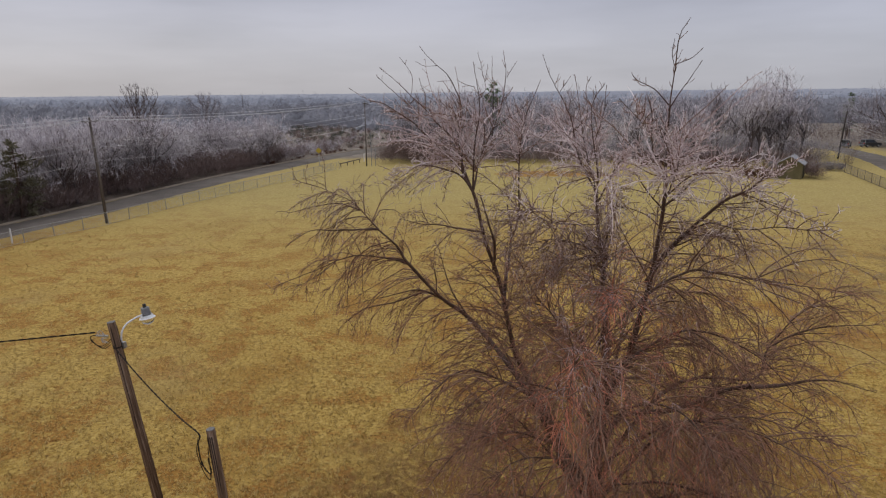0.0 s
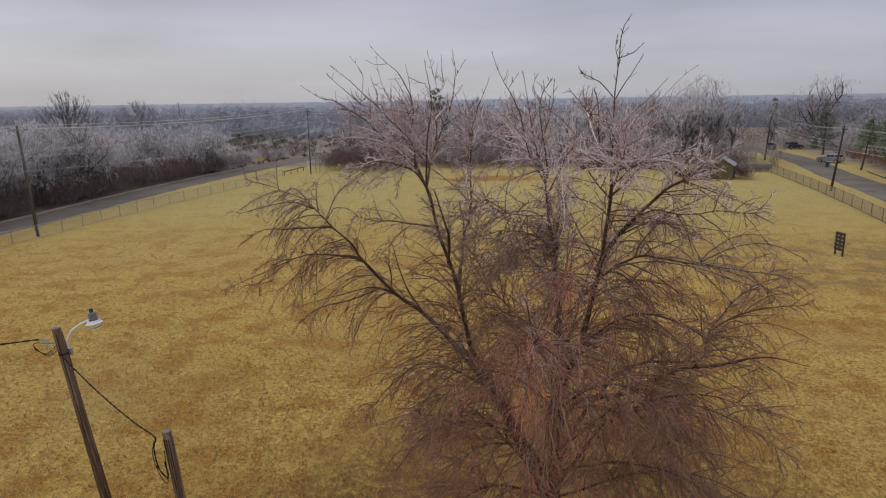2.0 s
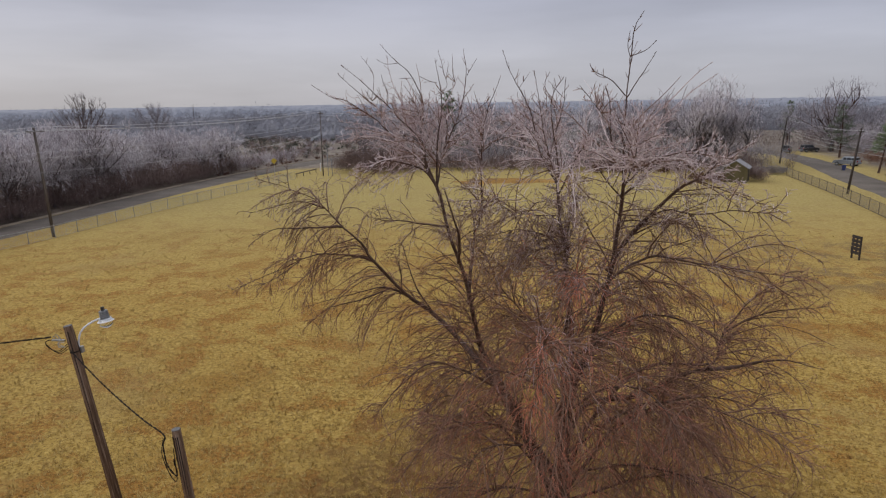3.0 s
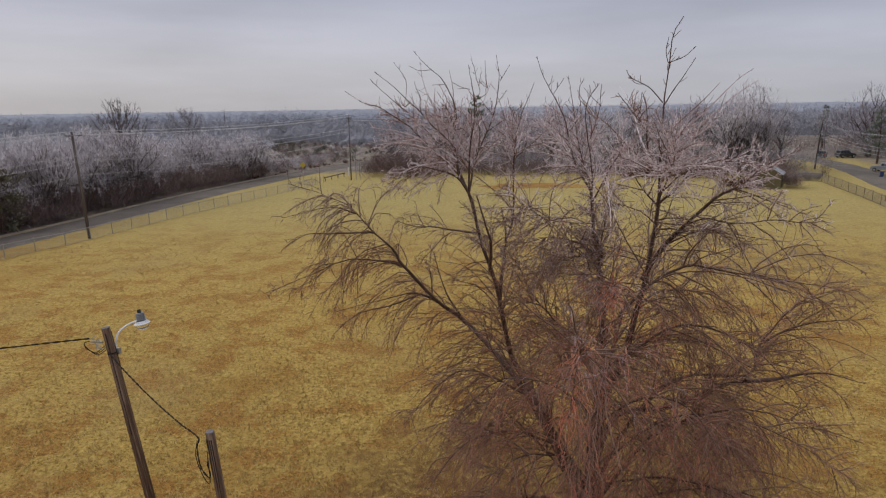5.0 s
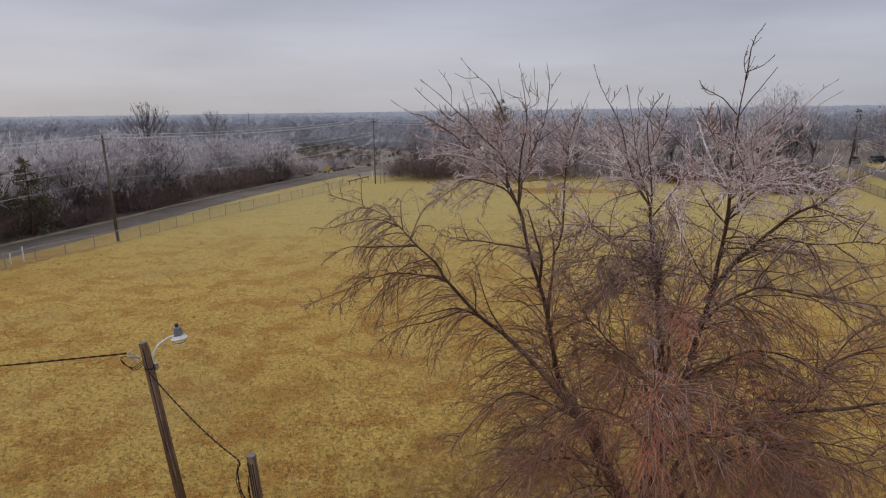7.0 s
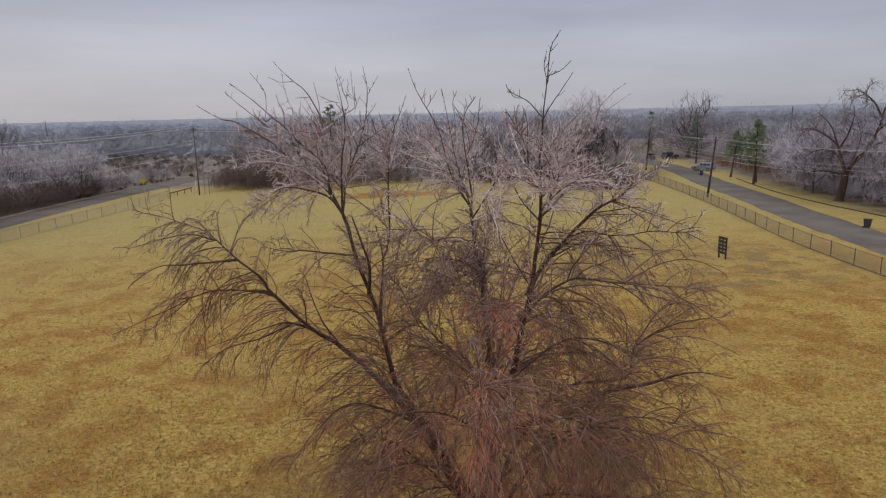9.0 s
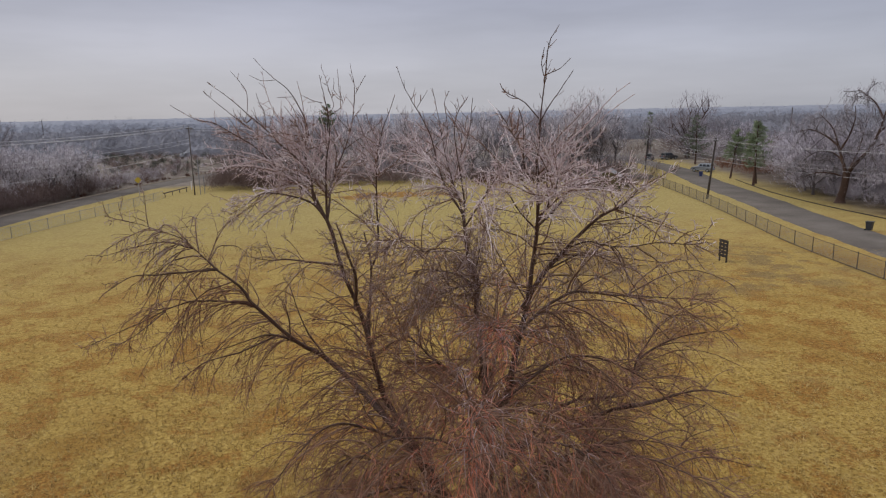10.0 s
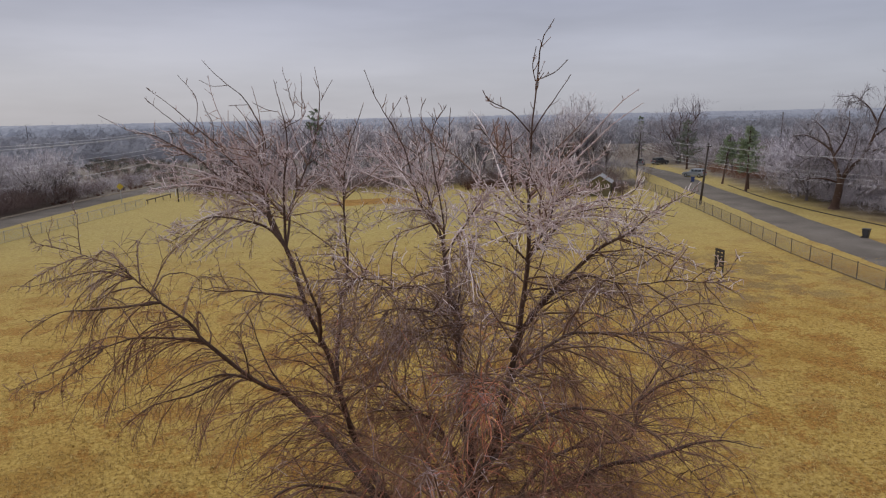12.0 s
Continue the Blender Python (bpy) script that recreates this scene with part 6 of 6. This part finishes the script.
def suv(at, turn, paint, label):
    """An estate car: lofted body, glasshouse, wheels, lamps and bumpers."""
    car = thing("car", at, label, "car", "", turn)
    car.scale = (0.8, 0.84, 0.86)
    prof = [(-2.3, 0.45, 0.86), (-2.32, 0.75, 0.9), (-2.2, 1.02, 0.9), (-0.9, 1.08, 0.91), (1.0, 1.06, 0.91), (2.0, 0.96, 0.88), (2.3, 0.78, 0.84), (2.32, 0.45, 0.8), (1.9, 0.32, 0.84), (-1.9, 0.32, 0.86)]
    bm = bmesh.new()
    left = [bm.verts.new((x, -w, z)) for x, z, w in prof]
    right = [bm.verts.new((x, w, z)) for x, z, w in prof]
    bm.faces.new(left)
    bm.faces.new(right[::-1])
    for k in range(len(prof)):
        j = (k + 1) % len(prof)
        bm.faces.new((left[j], left[k], right[k], right[j]))
    bmesh.ops.recalc_face_normals(bm, faces=bm.faces)
    part("body", bm, paint, car, bevel=0.05)
    bm = box(-2.1, -0.78, 1.0, 1.0, 0.78, 1.68)
    for v in bm.verts:
        if v.co.z > 1.3:
            v.co.y *= 0.84
            v.co.x = v.co.x * 0.9 + (-0.05 if v.co.x > 0 else 0.05)
            if v.co.x > 0:
                v.co.x -= 0.45
    part("cabin", bm, paint, car, bevel=0.06)
    for y in (-1, 1):
        for x0, x1 in ((-1.85, -1.15), (-1.08, -0.3), (-0.22, 0.38)):
            bm = bmesh.new()
            pts = [(x0, 0.775, 1.12), (x1, 0.775, 1.12), (x1 - 0.05, 0.695, 1.54), (x0 + 0.05, 0.695, 1.54)]
            vs = [bm.verts.new((x, y * (w + 0.01), z)) for x, w, z in pts]
            vs2 = [bm.verts.new((x, y * (w - 0.03), z)) for x, w, z in pts]
            bm.faces.new(vs)
            bm.faces.new(vs2[::-1])
            for k in range(4):
                bm.faces.new((vs[k], vs2[k], vs2[(k + 1) % 4], vs[(k + 1) % 4]))
            bmesh.ops.recalc_face_normals(bm, faces=bm.faces)
            part("side_window", bm, M_CARGLASS, car)
        for x in (-1.45, 1.45):
            wheel = part("tyre", rod((x, y * 0.72, 0.35), (x, y * 0.94, 0.35), 0.35, sides=24), M_TYRE, car)
            part("rim", rod((x, y * 0.93, 0.35), (x, y * 0.955, 0.35), 0.21, sides=18), M_STEEL, wheel)
        part("tail_lamp", box(-2.33, y * 0.72 - 0.1, 0.78, -2.2, y * 0.72 + 0.1, 1.05), M_LIGHTRED, car, bevel=0.01)
        part("headlamp", box(2.18, y * 0.62 - 0.14, 0.68, 2.33, y * 0.62 + 0.14, 0.82), M_GLASSY, car, bevel=0.01)
        part("mirror", box(0.55, y * 0.98 - 0.1, 1.05, 0.68, y * 0.98 + 0.1, 1.2), paint, car, bevel=0.02)
    part("windscreen", box(0.45, -0.6, 1.15, 0.62, 0.6, 1.5), M_CARGLASS, car)
    part("rear_window", box(-2.06, -0.58, 1.18, -1.95, 0.58, 1.52), M_CARGLASS, car)
    part("bumper", box(2.25, -0.75, 0.38, 2.4, 0.75, 0.6), M_GREYMETAL, car, bevel=0.03)
    part("bumper", box(-2.42, -0.75, 0.38, -2.25, 0.75, 0.6), M_GREYMETAL, car, bevel=0.03)
    for y in (-0.55, 0.55):
        part("roof_rail", rod((-1.7, y, 1.72), (0.1, y, 1.72), 0.02, sides=6), M_GREYMETAL, car)
    return car


suv((57.2, 107.5, 0), 128, M_SILVER, "silver estate car parked at the lane's edge")
suv((59.6, 135, 0), 60, M_BLACKCAR, "dark car parked at the lane's end")
suv((64.2, 135.5, 0), 15, M_BLACKCAR, "dark car parked beneath the trees past the lane")


def garden_shed(at, turn):
    shed = thing("garden_shed", at, "small olive wooden shed with a pale shingle roof", "shed", turn=turn)
    shed.scale = (0.9, 0.9, 0.92)
    for k in range(18):
        for y in (-1.55, 1.55):
            part("board", box(-1.8 + 0.2 * k, y - 0.02, 0, -1.8 + 0.2 * k + 0.188, y + 0.02, 2.1), M_SHED, shed)
    for x in (-1.82, 1.82):
        bm = bmesh.new()
        vs = [bm.verts.new((x, y, z)) for y, z in ((-1.57, 0), (1.57, 0), (1.57, 2.1), (0, 3.0), (-1.57, 2.1))]
        vs2 = [bm.verts.new((x * 0.97, y * 0.99, z)) for y, z in ((-1.57, 0), (1.57, 0), (1.57, 2.1), (0, 3.0), (-1.57, 2.1))]
        bm.faces.new(vs)
        bm.faces.new(vs2[::-1])
        for k in range(5):
            bm.faces.new((vs[k], vs2[k], vs2[(k + 1) % 5], vs[(k + 1) % 5]))
        bmesh.ops.recalc_face_normals(bm, faces=bm.faces)
        part("gable", bm, M_SHED, shed)
    for s in (-1, 1):
        bm = bmesh.new()
        vs = [bm.verts.new(c) for c in ((-2.0, 0, 3.12), (2.0, 0, 3.12), (2.0, s * 1.8, 2.02), (-2.0, s * 1.8, 2.02))]
        ws = [bm.verts.new((v.co.x, v.co.y, v.co.z - 0.08)) for v in vs]
        bm.faces.new(vs)
        bm.faces.new(ws[::-1])
        for k in range(4):
            bm.faces.new((vs[k], ws[k], ws[(k + 1) % 4], vs[(k + 1) % 4]))
        bmesh.ops.recalc_face_normals(bm, faces=bm.faces)
        part("roof", bm, M_ROOF, shed)
    part("door", box(-0.45, -1.6, 0.05, 0.45, -1.573, 1.9), M_DARKWOOD, shed)
    return shed


garden_shed((33.2, 88.0, 0), 64)


def warning_sign(at, turn):
    s_ = thing("warning_sign", at, "yellow diamond road sign on a thin post", "road sign", turn=turn)
    part("post", rod((0, 0, -0.1), (0, 0, 2.6), 0.035, sides=8), M_STEEL, s_)
    bm = box(-0.34, -0.045, -0.34, 0.34, -0.037, 0.34)
    bmesh.ops.rotate(bm, verts=bm.verts, cent=(0, 0, 0), matrix=Matrix.Rotation(radians(45), 3, "Y"))
    bmesh.ops.translate(bm, verts=bm.verts, vec=(0, 0, 2.4))
    part("panel", bm, M_YELLOW, s_, "yellow diamond panel")
    return s_


warning_sign((-33.4, 97.5, 0), 15)


def pipe_barrier(a, b):
    t = thing("pipe_barrier", (0, 0, 0), "low dark single-rail barrier at the field's corner", "barrier")
    a, b = Vector(a), Vector(b)
    part("rail", rod(a + Vector((0, 0, 0.6)), b + Vector((0, 0, 0.6)), 0.085, sides=10), M_DARKPOST, t)
    for k in range(4):
        p = a.lerp(b, 0.04 + 0.92 * k / 3)
        part("post", rod(p - Vector((0, 0, 0.1)), p + Vector((0, 0, 0.6)), 0.06, sides=8), M_DARKPOST, t)


pipe_barrier((-29.3, 95.2, 0), (-28.1, 102.5, 0))


def worn_patch(at, wide, deep, seed):
    """A low irregular patch of browner turf."""
    rs = np.random.RandomState(seed)
    n, rings = 40, 5
    a = np.linspace(0, 2 * np.pi, n, endpoint=False)
    edge = 1 + 0.18 * np.sin(3 * a + rs.uniform(0, 6)) + 0.12 * np.sin(7 * a + rs.uniform(0, 6)) + rs.normal(0, 0.05, n)
    bm = bmesh.new()
    mid = bm.verts.new((at[0], at[1], 0.12))
    last = None
    for k in range(1, rings + 1):
        f = k / rings
        ring = [bm.verts.new((at[0] + math.cos(t) * wide * f * e, at[1] + math.sin(t) * deep * f * e, 0.12 - 0.16 * f ** 3)) for t, e in zip(a, edge)]
        for i in range(n):
            j = (i + 1) % n
            bm.faces.new((mid, ring[i], ring[j]) if last is None else (last[i], ring[i], ring[j], last[j]))
        last = ring
    return tagged(part("worn_patch", bm, M_WORN, None, smooth=True), "rust-brown worn patch in the turf", "turf", kind="structure")


M_WORN = material("worn_turf", [(0.3, (0.15, 0.075, 0.022)), (0.5, (0.30, 0.165, 0.045)), (0.75, (0.42, 0.27, 0.09))], 0.4, 6, 0.95, 0.8, 9, distance=0.05, spec=0.15)
worn_patch((3.0, 89.5, 0), 8.5, 3.6, 1)


# ---- grass tufts ----
def grass(count, seed, near, far):
    rs = np.random.RandomState(seed)
    n = count
    r, ang = near * (far / near) ** rs.uniform(0, 1, n), rs.uniform(-0.95, 0.95, n)
    c = np.stack([r * np.sin(ang), r * np.cos(ang), np.zeros(n)], -1)
    b = np.repeat(c, 4, 0) + rs.normal(0, 0.05, (4 * n, 3)) * np.array([1, 1, 0])
    h = rs.uniform(0.05, 0.13, 4 * n)
    tip = b + np.stack([rs.normal(0, 0.06, 4 * n), rs.normal(0, 0.06, 4 * n), h], -1)
    a = rs.uniform(0, 2 * np.pi, 4 * n)
    wv = np.stack([np.cos(a), np.sin(a), 0 * a], -1) * 0.014
    v = np.stack([b - wv, b + wv, tip], 1).reshape(-1, 3)
    v[:, 2] += np.repeat(0.02, len(v))
    return tagged(new("grass", mesh_of("grass", v, np.arange(len(v)).reshape(-1, 3), M_GRASS)), "dry yellow winter grass tufts", "grass", kind="stuff")


grass(46000, 21, 9.0, 60.0)
